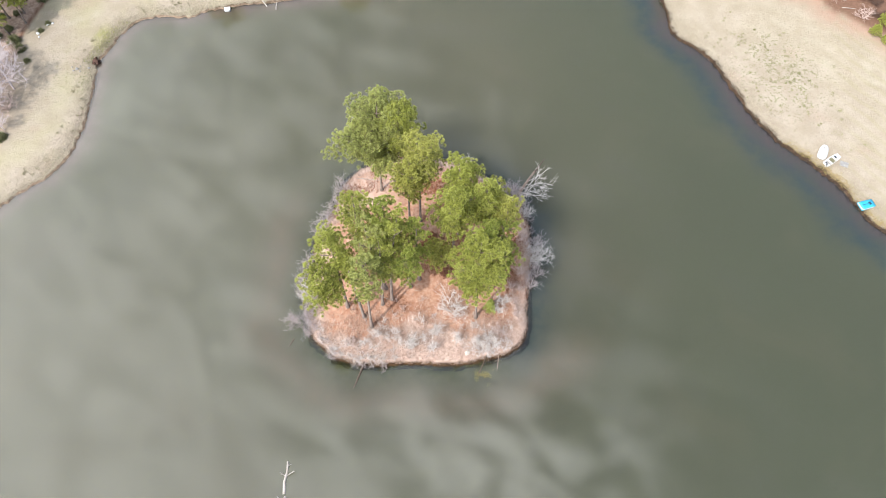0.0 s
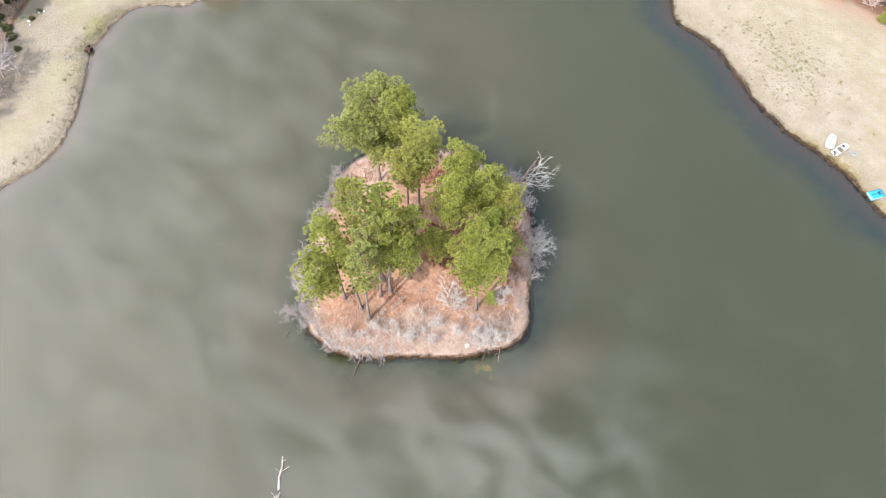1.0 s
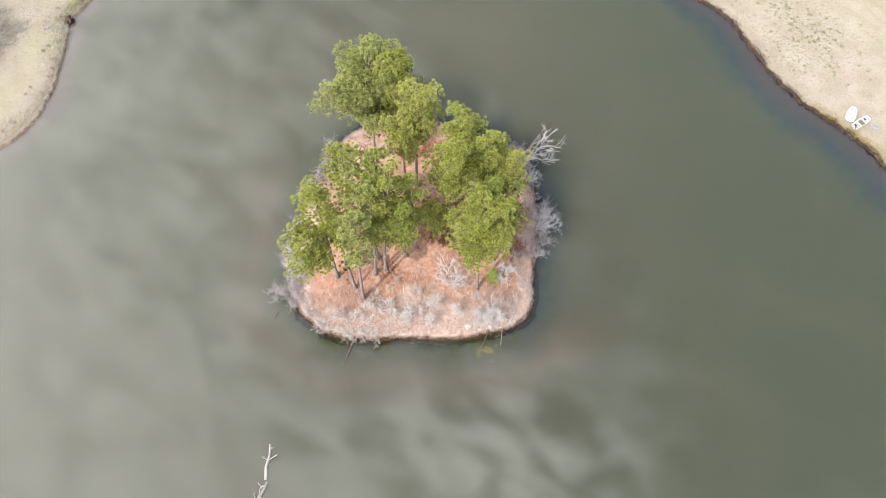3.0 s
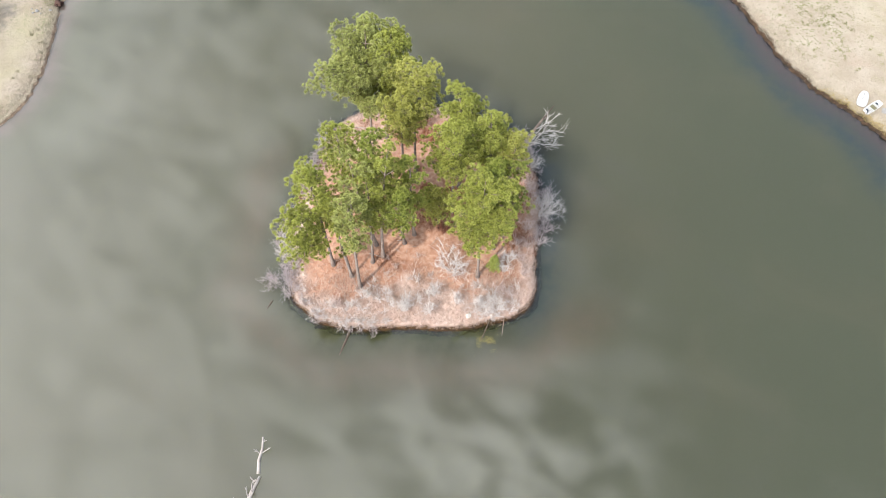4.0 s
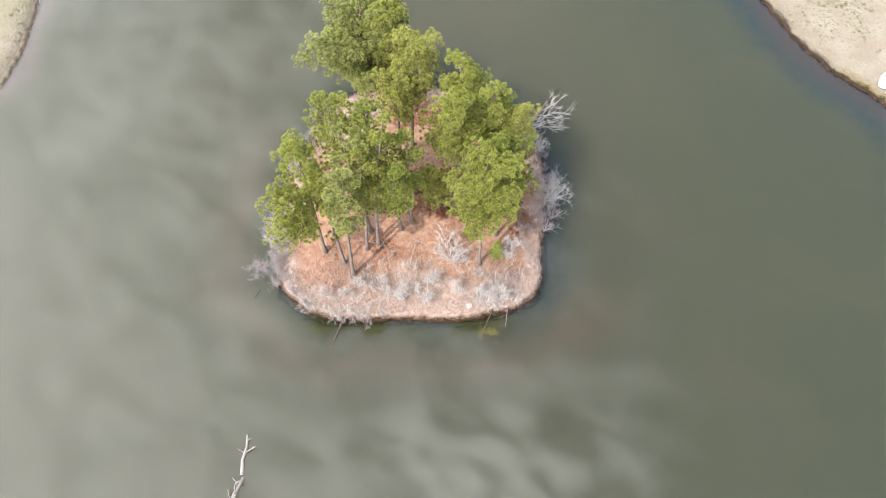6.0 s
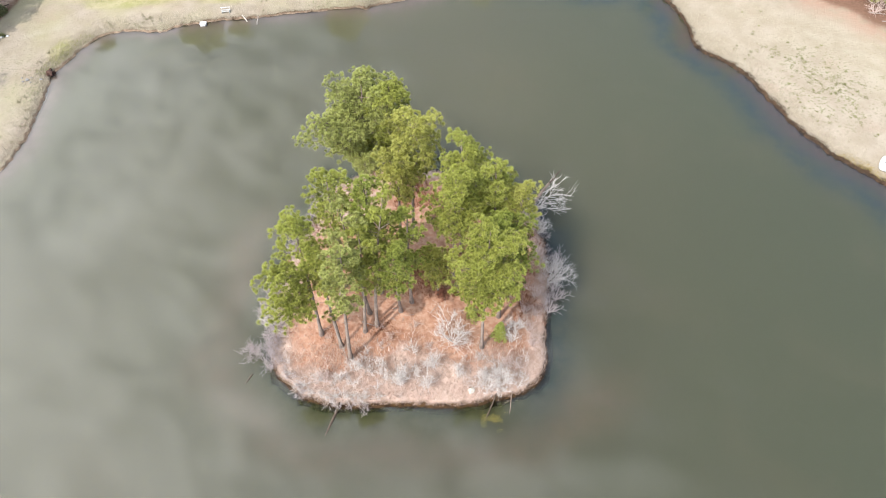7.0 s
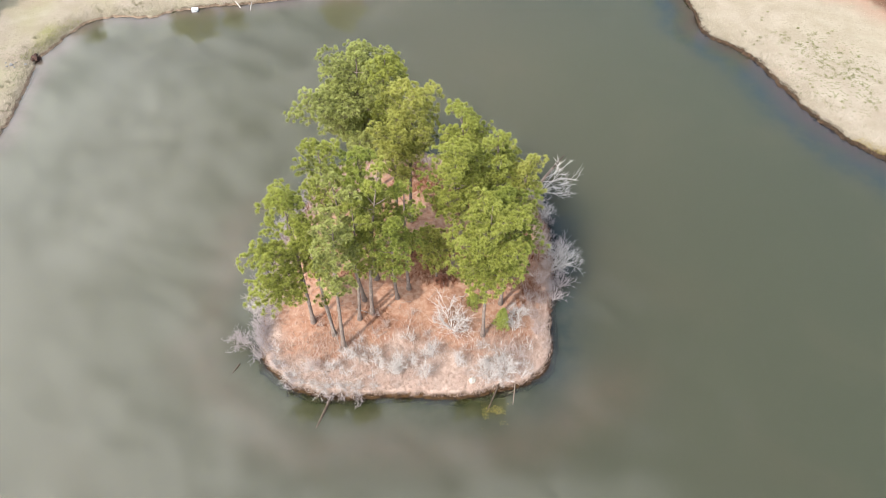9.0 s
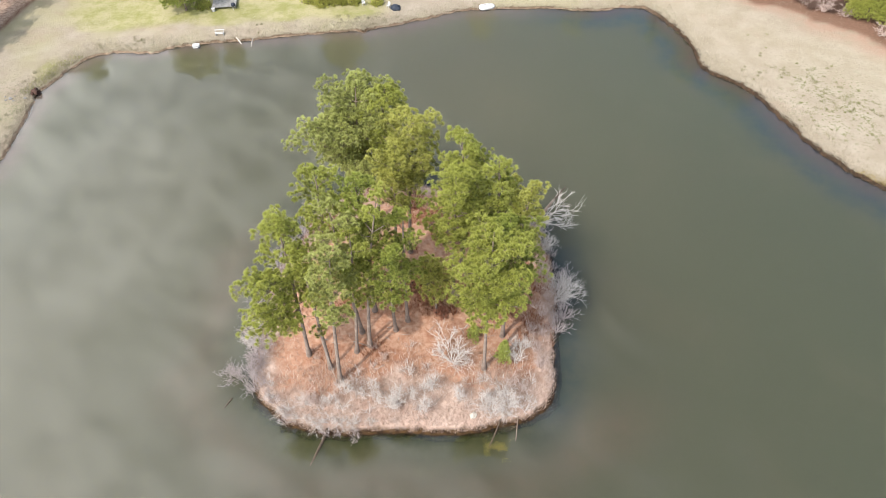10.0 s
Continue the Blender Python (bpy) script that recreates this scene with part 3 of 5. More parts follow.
def build_water():
    x, y, faces = grid(lines(-70, 72, 0.8, 60), lines(20, 112, 0.8, 120))
    land, d = land_height(x, y)
    near, e = islet_height(x, y)
    keep = (d[faces] < 2.0).any(1)
    floor = np.maximum(land, np.where(e > -6, near, -9))
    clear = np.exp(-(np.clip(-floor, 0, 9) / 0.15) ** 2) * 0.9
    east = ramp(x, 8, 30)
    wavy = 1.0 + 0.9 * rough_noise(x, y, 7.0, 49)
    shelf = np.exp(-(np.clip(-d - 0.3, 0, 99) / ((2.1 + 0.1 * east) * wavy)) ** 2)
    # Dark shelf off the east bank, its colour holding reflected sky blue.
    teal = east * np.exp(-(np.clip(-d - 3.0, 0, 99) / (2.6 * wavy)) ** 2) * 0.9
    # Along the islet's east shore the teal paints the shadow lying on the water.
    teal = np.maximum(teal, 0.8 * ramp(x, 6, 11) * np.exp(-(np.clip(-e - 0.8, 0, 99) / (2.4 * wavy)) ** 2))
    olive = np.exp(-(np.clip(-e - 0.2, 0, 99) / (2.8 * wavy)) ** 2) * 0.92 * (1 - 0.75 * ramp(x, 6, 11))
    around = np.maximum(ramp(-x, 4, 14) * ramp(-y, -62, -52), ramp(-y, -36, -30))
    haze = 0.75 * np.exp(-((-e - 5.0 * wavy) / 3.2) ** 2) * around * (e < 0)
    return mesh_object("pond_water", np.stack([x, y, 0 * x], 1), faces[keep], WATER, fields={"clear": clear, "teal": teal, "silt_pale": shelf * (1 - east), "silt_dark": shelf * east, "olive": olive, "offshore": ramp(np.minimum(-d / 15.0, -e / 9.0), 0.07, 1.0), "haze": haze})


tagged(build_water(), "still greenish-brown silty pond water", "water", kind="structure")


def floor_at(x, y):
    """Height of whatever ground lies at a place."""
    if inside_depth(np.array([x]), np.array([y]), SHORE)[0] > -2:
        return float(islet_height(np.array([x]), np.array([y]))[0][0])
    return float(land_height(np.array([x]), np.array([y]))[0][0])


# ---- plants ----
def needle_dome(crown, centre, size, rng, tone, flat=0.7, below=1.35):
    """The tufts of one branch: round brushes of needles set apart over a flattened dome, open below. Returns the tufts' places."""
    count = int(np.clip(12.5 * size ** 2 + 4, 5, 30))
    k = np.arange(count) + 0.5
    lift, a = 1 - below * k / count, 2.39996 * k + rng.uniform(0, 6)
    away = np.stack([np.sqrt(1 - lift ** 2) * np.cos(a), np.sqrt(1 - lift ** 2) * np.sin(a), lift], 1) + rng.normal(0, 0.22, (count, 3))
    away /= np.linalg.norm(away, axis=1)[:, None]
    spot = centre + away * (size * rng.uniform(0.55, 1.15, count))[:, None] * (1, 1, flat)
    blades = 92
    reach = (away * 0.5 + (0, 0, 0.55))[:, None] + rng.normal(0, 0.62, (count, blades, 3))
    reach /= np.linalg.norm(reach, axis=2)[..., None]
    wide = rng.uniform(0.8, 1.25, (count, 1, 1))
    root = spot[:, None] + reach * 0.09 * wide
    reach = reach * rng.uniform(0.16, 0.29, (count, blades, 1)) * wide
    side = np.cross(reach, rng.normal(size=(count, blades, 3)))
    side *= 0.021 / (np.linalg.norm(side, axis=2)[..., None] + 1e-9)
    tri = np.stack([root - side, root + side, root + reach], 2).reshape(-1, 3)
    # Upward-facing tufts toned lighter, as light from above would make them.
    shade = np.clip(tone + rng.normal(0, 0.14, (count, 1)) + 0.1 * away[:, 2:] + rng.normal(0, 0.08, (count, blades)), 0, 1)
    # Dark roots, bright tips: the shade inside a tuft put into needle colour.
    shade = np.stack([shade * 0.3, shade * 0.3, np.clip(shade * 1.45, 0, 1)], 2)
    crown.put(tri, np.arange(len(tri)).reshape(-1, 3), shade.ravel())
    return spot


def pine(base, top, low, radius, masses, seed, label, leaf=NEEDLES, limbs=(), group="pines on the islet", fill=1.0):
    """A tall pine: a bare tapering trunk, and from low upwards limbs that carry flat domes of needle tufts, with gaps between."""
    rng = np.random.default_rng(seed)
    foot = floor_at(*base) - 0.08
    tree = thing("pine_tree", (*base, foot), label, "tree", group)
    tip = np.array([top[0] - base[0], top[1] - base[1], top[2] - foot - 0.4])
    s = np.linspace(0, 1, 15)
    sway = rng.normal(0, 0.16, 2)
    stem = np.stack([tip[0] * s ** 1.15 + sway[0] * np.sin(3.1 * s), tip[1] * s ** 1.15 + sway[1] * np.sin(3.1 * s), tip[2] * s], 1)
    girth = 0.0098 * tip[2] * rng.uniform(0.85, 1.1)
    wood, crown = Pile(), Pile()
    wood.tube(stem, girth * (1 - s) ** 0.7 + 0.03 + 0.12 * np.exp(-s * 40), 9)

    def on_stem(z):
        return np.array([np.interp(z, stem[:, 2], stem[:, i]) for i in range(3)])

    def limb(end, size):
        """A limb out to end, with a dome there and smaller ones on side twigs nearer in."""
        axis = on_stem(end[2])
        out = math.hypot(end[0] - axis[0], end[1] - axis[1])
        start = on_stem(max(end[2] - 0.4 * out - 0.3, 0.3 * tip[2]))
        q = np.linspace(0, 1, 6)[:, None]
        bend = start + (end - start) * q + np.array([0, 0, -0.1 * out]) * np.sin(q * math.pi)
        wood.tube(bend, np.linspace(0.03 + 0.014 * out, 0.02, 6), 5)
        tone = float(np.clip(rng.normal(0.5, 0.1), 0.2, 0.8))
        domes = [(end, size)]
        side = np.array([-(end - axis)[1], (end - axis)[0], 0]) / (out + 0.3)
        for j in range(int(1.3 + 0.8 * out)):
            along = rng.uniform(0.3, 0.95)
            sway_to = (-1 if j % 2 else 1) * rng.uniform(0.25, 0.9) * (0.45 + 0.25 * out)
            spot = start + (end - start) * along + side * sway_to + (0, 0, rng.uniform(-0.1, 0.35))
            domes.append((spot, size * rng.uniform(0.65, 0.95)))
            wood.tube([bend[2] * 0.5 + bend[3] * 0.5, spot - (0, 0, 0.15)], [0.025, 0.012], 3)
        for centre, wide in domes:
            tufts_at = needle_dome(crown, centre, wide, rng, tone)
            for p in tufts_at[::2]:
                wood.tube([centre - (0, 0, 0.3 * wide), p], [0.014, 0.007], 3)

    count = int(masses * 1.2 * fill)
    bottom = low - foot - 0.8
    for k in range(count):
        h = (k + 0.5) / count
        z = bottom + (tip[2] - bottom) * h ** 0.92
        width = radius * (0.26 + 0.7 * math.sin(math.pi * (0.2 + 0.72 * h)) ** 0.8) * rng.uniform(0.55, 1.1)
        a = 2.39996 * k + rng.normal(0, 0.35)
        axis = on_stem(z)
        limb(np.array([axis[0] + width * math.cos(a), axis[1] + width * math.sin(a), z + rng.normal(0, 0.25)]), rng.uniform(0.75, 1.2) * (0.62 + 0.14 * radius) * (1.06 - 0.25 * h))
    needle_dome(crown, stem[-1] - (0, 0, 0.15), 0.4 + 0.12 * radius, rng, 0.55, 0.7)
    for x, y, z, size in limbs:
        limb(np.array([x - base[0], y - base[1], z - foot]), size * 0.85)
    # Dead bare twigs on the trunk below the living crown.
    for k in range(7):
        start = on_stem(bottom - rng.uniform(-1.5, 0.35 * bottom))
        a = rng.uniform(0, math.tau)
        reach = rng.uniform(0.5, 1.5)
        wood.tube([start, start + (reach * 0.6 * math.cos(a), reach * 0.6 * math.sin(a), 0.1), start + (reach * math.cos(a + 0.3), reach * math.sin(a + 0.3), -0.05)], [0.025, 0.018, 0.008], 3)
    wood.object("trunk", BARK, tree, "grey-brown bare trunk with limbs", smooth=True)
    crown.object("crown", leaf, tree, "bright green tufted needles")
    return tree


def branches(pile, start, way, length, girth, level, rng, fan=0.7, lift=0.15, kids=4):
    """A twig with bent side twigs, level generations deep."""
    p = [np.array(start, float)]
    way = np.array(way, float) / np.linalg.norm(way)
    for k in range(3):
        way = way + rng.normal(0, 0.16, 3) + (0, 0, lift * 0.3)
        way /= np.linalg.norm(way)
        p.append(p[-1] + way * length / 3)
    pile.tube(p, np.array([1.0, 0.8, 0.6, 0.35]) * girth, 3 if level < 2 else 4)
    if level > 0:
        for k in range(kids):
            s = rng.uniform(0.7, 2.95)
            i = int(s)
            at = p[i] + (p[i + 1] - p[i]) * (s - i)
            turn = way + rng.normal(0, fan, 3) + (0, 0, lift)
            branches(pile, at, turn, length * rng.uniform(0.45, 0.7), girth * 0.62, level - 1, rng, fan, lift, kids)


def bare_shrub(height, stems, seed, material, label, spread=0.7, level=2, girth=0.035, lean=(0, 0), group="bare shrubs on the islet", kids=4):
    """A leafless shrub of many forked stems, at the origin."""
    rng = np.random.default_rng(seed)
    pile = Pile()
    for k in range(stems):
        a = math.tau * k / stems + rng.normal(0, 0.4)
        way = (math.cos(a) * spread * rng.uniform(0.3, 1) + lean[0], math.sin(a) * spread * rng.uniform(0.3, 1) + lean[1], 1.0)
        branches(pile, (0.12 * math.cos(a), 0.12 * math.sin(a), -0.1), way, height * rng.uniform(0.5, 0.8), girth, level, rng, kids=kids)
    return tagged(pile.object("bare_shrub", material, None), label, "shrub", group)


def plant(ob, spots):
    """The first spot takes the plant itself, the others copies."""
    for k, (x, y, turn, size) in enumerate(spots):
        if k == 0:
            ob.matrix_world = pose(x, y, max(floor_at(x, y), -0.2), 0, 0, turn) @ Matrix.Scale(size, 4)
        else:
            twin = copy_thing(ob, pose(x, y, 0, 0, 0, turn))
            twin.matrix_world = pose(x, y, max(floor_at(x, y), -0.2), 0, 0, turn) @ Matrix.Scale(size, 4)


def tufts(name, x, y, z, height, width, lean, material, label, category, seed, group=""):
    """Many thin blades as one body of stuff."""
    rng = np.random.default_rng(seed)
    count = len(x)
    root = np.stack([x, y, z - 0.03], 1)
    a = rng.uniform(0, math.tau, count)
    tall = height * rng.uniform(0.5, 1.2, count)
    tip = root + np.stack([np.cos(a) * tall * lean * rng.uniform(0.2, 1, count), np.sin(a) * tall * lean * rng.uniform(0.2, 1, count), tall], 1)
    side = np.stack([-np.sin(a), np.cos(a), 0 * a], 1) * (width * rng.uniform(0.6, 1.3, count))[:, None]
    tri = np.stack([root - side, root + side, tip], 1).reshape(-1, 3)
    ob = mesh_object(name, tri, np.arange(len(tri)).reshape(-1, 3), material, None, "", np.repeat(rng.beta(2, 2, count), 3))
    return tagged(ob, label, category, group, "stuff")


PINE = "tall pine with a bare grey trunk and green tufted crown"
pine((-13.3, 38.5), (-13.4, 39.6, 20.4), 10.3, 2.6, 14, 1, "pine leaning over the islet's west side, with a low limb", limbs=[(-15.2, 34.2, 10.8, 1.2), (-16.5, 36.2, 15.0, 1.2), (-14.6, 35.4, 10.0, 1.0), (-16.6, 34.6, 11.2, 0.9), (-15.6, 35.4, 12.4, 1.2), (-14.8, 36.6, 13.4, 1.2), (-15.4, 35.0, 11.6, 1.0), (-15.8, 36.8, 14.4, 1.1)])
pine((-11.0, 36.9), (-11.9, 38.6, 17.6), 10.8, 1.6, 7, 2, "slim leaning pine with a small dark clump low on its trunk", limbs=[(-11.3, 36.9, 7.6, 0.7)])
pine((-11.4, 43.6), (-10.3, 43.0, 22.1), 14.8, 2.3, 9, 3, "slender pine with a small high crown")
pine((-9.9, 35.4), (-9.0, 37.2, 18.6), 11.3, 2.1, 9, 4, PINE, NEEDLES_PALE)
pine((-8.1, 41.1), (-9.3, 41.2, 19.9), 10.3, 2.5, 11, 5, PINE, NEEDLES_PALE, fill=0.78)
pine((-8.5, 38.7), (-7.6, 39.6, 18.2), 9.8, 2.1, 9, 6, PINE, fill=0.72)
pine((-6.9, 43.8), (-7.1, 43.2, 21.0), 12.3, 2.2, 9, 7, PINE, NEEDLES_DEEP)
pine((-7.2, 39.4), (-5.2, 41.6, 20.5), 11.3, 2.6, 13, 8, PINE, fill=0.82)
pine((-3.4, 42.4), (-3.1, 41.8, 18.1), 9.6, 1.7, 7, 9, PINE, NEEDLES_DEEP)
pine((-4.6, 41.2), (-4.2, 38.4, 16.7), 9.3, 1.9, 8, 10, PINE, NEEDLES_DEEP)
pine((-0.4, 43.4), (-0.5, 43.0, 10.2), 4.6, 1.9, 9, 11, "short young pine among the tall ones", NEEDLES_YELLOW)
pine((1.4, 45.6), (1.6, 44.4, 20.8), 11.2, 3.0, 16, 12, PINE)
pine((2.4, 49.4), (2.2, 47.9, 21.4), 12.3, 2.5, 13, 13, PINE)
pine((5.9, 47.2), (5.4, 45.6, 20.6), 10.8, 2.1, 12, 14, PINE)
pine((8.2, 46.6), (8.3, 44.0, 19.0), 10.8, 1.7, 8, 15, "slender pine near the islet's east shore", NEEDLES_YELLOW)
pine((4.2, 36.4), (4.5, 38.4, 19.2), 10.3, 3.5, 17, 16, "broad pine with a straight bare trunk on the south clearing", limbs=[(1.9, 36.1, 16.4, 1.1), (6.6, 35.6, 15.4, 1.1), (1.4, 37.2, 12.2, 1.2)])
pine((6.3, 40.3), (6.2, 41.4, 17.8), 8.8, 2.9, 14, 17, PINE, NEEDLES_DEEP)
pine((-3.2, 51.9), (-2.3, 51.6, 21.4), 13.6, 3.2, 16, 18, PINE, NEEDLES_YELLOW)
pine((-4.7, 51.0), (-4.0, 49.6, 18.6), 11.2, 2.4, 10, 19, "pine with a yellowish-green crown", NEEDLES_YELLOW)
pine((-9.0, 57.5), (-8.2, 59.4, 19.0), 9.6, 4.3, 30, 20, "largest pine of the islet, with a broad pale green crown", NEEDLES_PALE, limbs=[(-14.4, 53.6, 16.0, 1.1), (-13.0, 54.2, 16.3, 1.2), (-11.3, 60.2, 18.4, 1.4), (-12.0, 55.6, 15.8, 1.4), (-11.0, 54.6, 14.6, 1.3), (-13.2, 55.6, 16.8, 1.2), (-9.6, 54.6, 15.0, 1.2)])
pine((-7.1, 57.5), (-5.2, 58.6, 19.3), 11.0, 3.1, 17, 21, PINE, limbs=[(-4.0, 58.0, 18.0, 1.1)])
pine((3.2, 53.4), (3.0, 51.5, 15.5), 6.3, 2.4, 11, 22, "shorter pine among the tall ones", NEEDLES_YELLOW)
pine((6.6, 50.4), (6.8, 48.4, 15.0), 5.8, 2.2, 10, 23, "shorter pine near the islet's east shore", NEEDLES_YELLOW)


def sapling(x, y, height, radius, seed, label):
    """A young bushy evergreen, green to the ground."""
    rng = np.random.default_rng(seed)
    tree = thing("pine_sapling", (x, y, floor_at(x, y) - 0.05), label, "tree", "young evergreens on the islet")
    stem, leaf = Pile(), Pile()
    stem.tube([(0, 0, 0), (0.05, 0, height * 0.5), (0, 0.05, height * 0.95)], [0.06, 0.045, 0.015], 5)
    count = int(160 * height * radius)
    h = rng.uniform(0.08, 1, count)
    a = rng.uniform(0, math.tau, count)
    r = radius * (1 - h) ** 0.6 * np.sqrt(rng.uniform(0.1, 1, count)) * (1 + 0.3 * np.sin(3 * a + seed))
    spot = np.stack([r * np.cos(a), r * np.sin(a), h * height], 1)
    reach = np.stack([np.cos(a), np.sin(a), 0.8 + 0 * a], 1)[:, None] * 0.5 + rng.normal(0, 0.6, (count, 14, 3))
    reach *= rng.uniform(0.14, 0.3, (count, 14, 1)) / np.linalg.norm(reach, axis=2)[..., None]
    flat = np.cross(reach, rng.normal(size=reach.shape))
    flat *= 0.026 / (np.linalg.norm(flat, axis=2)[..., None] + 1e-9)
    root = np.broadcast_to(spot[:, None], reach.shape)
    tri = np.stack([root - flat, root + flat, root + reach], 2).reshape(-1, 3)
    leaf.put(tri, np.arange(len(tri)).reshape(-1, 3), np.repeat(np.clip(rng.normal(0.6, 0.2, count), 0, 1), 42))
    stem.object("stem", BARK, tree)
    leaf.object("crown", LEAVES, tree, "fresh yellow-green needles")


sapling(6.2, 37.5, 3.2, 0.85, 61, "bushy young evergreen beside the straight pine")
sapling(3.4, 40.2, 1.8, 0.8, 62, "low young evergreen in the clearing")

# Bare shrubs: a few habits, each planted in several spots.
white_shrub = bare_shrub(3.6, 13, 71, TWIG_WHITE, "bleached leafless shrub with a wide fan of twigs", 0.95, 3, 0.046, kids=4)
plant(white_shrub, [(1.1, 37.3, 0, 1.0), (4.7, 31.9, 70, 0.7), (3.9, 62.3, 150, 0.55)])
shore_shrub = bare_shrub(3.8, 12, 78, TWIG_WHITE, "bleached leafless shrub leaning out over the water", 0.75, 3, 0.055, lean=(0.75, 0.2), kids=4)
plant(shore_shrub, [(12.4, 45.2, 0, 0.85), (12.0, 52.6, 20, 0.5), (-18.6, 40.2, 170, 0.5), (-18.8, 41.8, 120, 0.5)])
grey_shrub = bare_shrub(2.8, 11, 72, TWIG_GREY, "grey leafless shrub of many thin stems", 0.75, 3, 0.04, kids=3)
purple_shrub = bare_shrub(3.0, 16, 73, TWIG_PURPLE, "purplish-grey leafless thicket shrub at the water's edge", 0.9, 3, 0.038, kids=3)
pale_low = bare_shrub(1.7, 5, 74, TWIG_WHITE, "low pale leafless brush", 0.55, 2, 0.034, kids=4)
grey_low = bare_shrub(1.6, 7, 75, TWIG_PINK, "low pinkish-grey leafless brush", 0.8, 2, 0.03, kids=4)
slim_shrub = bare_shrub(3.4, 4, 76, TWIG_WHITE, "slim bleached leafless sapling", 0.22, 2, 0.04, kids=7)
rng = np.random.default_rng(5)


def spin():
    return float(rng.uniform(0, 360))


def near(spots, low=0.8, high=1.2):
    return [(x, y, spin(), float(rng.uniform(low, high))) for x, y in spots]


plant(grey_shrub, near([(6.8, 34.3), (7.8, 33.9), (9.6, 38.6), (10.4, 40.5), (10.8, 43.0), (11.6, 45.0), (11.4, 48.4), (10.6, 52.2), (9.2, 40.8), (3.8, 62.4), (2.6, 62.8), (-1.5, 45.5), (9.8, 36.6), (-12.6, 33.2)], 0.5, 0.8))
plant(purple_shrub, near([(-20.4, 43.3), (-21.2, 37.4), (-19.8, 41.4), (-19.4, 44.4), (-20.6, 36.8), (-18.4, 35.2), (-18.3, 38.4), (-18.7, 37.0), (-17.9, 39.8), (10.4, 55.4), (11.2, 54.4), (9.6, 56.2), (11.0, 55.8), (-15.0, 58.2), (-17.9, 50.2), (-15.9, 56.0), (-16.6, 54.0), (-17.6, 51.6), (10.9, 56.6), (9.8, 57.4), (12.6, 46.6), (13.2, 43.4), (12.2, 41.6), (13.6, 48.2), (-19.2, 45.8)], 0.55, 0.9))
plant(slim_shrub, near([(-6.1, 33.1), (-4.3, 33.0), (7.4, 37.0), (8.0, 38.2), (4.4, 32.6), (-9.4, 34.0), (-1.0, 34.2), (-4.9, 32.4), (-6.8, 34.4), (-2.9, 33.4), (5.6, 33.2), (6.4, 32.4), (-1.8, 31.9), (1.6, 33.0), (-10.8, 33.0)], 0.55, 0.95))
low_spots = []
while len(low_spots) < 48:
    x, y = float(rng.uniform(-18, 12)), float(rng.uniform(30.5, 39.5))
    if inside_depth(np.array([x]), np.array([y]), SHORE)[0] > 0.3 and rng.uniform() < 1.35 - (y - 30) / 8:
        low_spots.append((x, y))
plant(pale_low, near(low_spots[:28], 0.5, 1.0))
plant(grey_low, near(low_spots[28:], 0.45, 0.9))
rim_shrub = bare_shrub(1.9, 14, 79, TWIG_WHITE, "pale leafless brush spilling over the islet's bank", 1.0, 2, 0.028, lean=(-0.3, -0.5), kids=5)
plant(rim_shrub, [(x, y, float(rng.uniform(-35, 35)), float(rng.uniform(0.45, 0.85))) for x, y in ((-16.4, 34.0), (-14.9, 32.6), (-13.8, 31.8), (-12.6, 31.6), (-11.6, 31.2), (-9.6, 31.3), (-8.4, 31.0), (-6.6, 31.2), (-12.9, 33.2), (6.2, 31.6))])
edge = SHORE[rng.integers(0, len(SHORE), 46)]
edge_shrub = bare_shrub(1.3, 12, 77, TWIG_PURPLE, "low tangled brush hanging over the bank", 1.4, 2, 0.022, kids=5)
plant(edge_shrub, near([(float(a + rng.normal(0, 0.35)), float(b + rng.normal(0, 0.35))) for a, b in edge if b < 62 and (a < -8 or b > 50)] + [(-17.7, 35.6), (-17.0, 34.5), (-16.3, 33.6), (-18.3, 36.6), (-18.9, 37.8), (-18.0, 37.2), (-19.2, 39.0)], 0.5, 0.95))


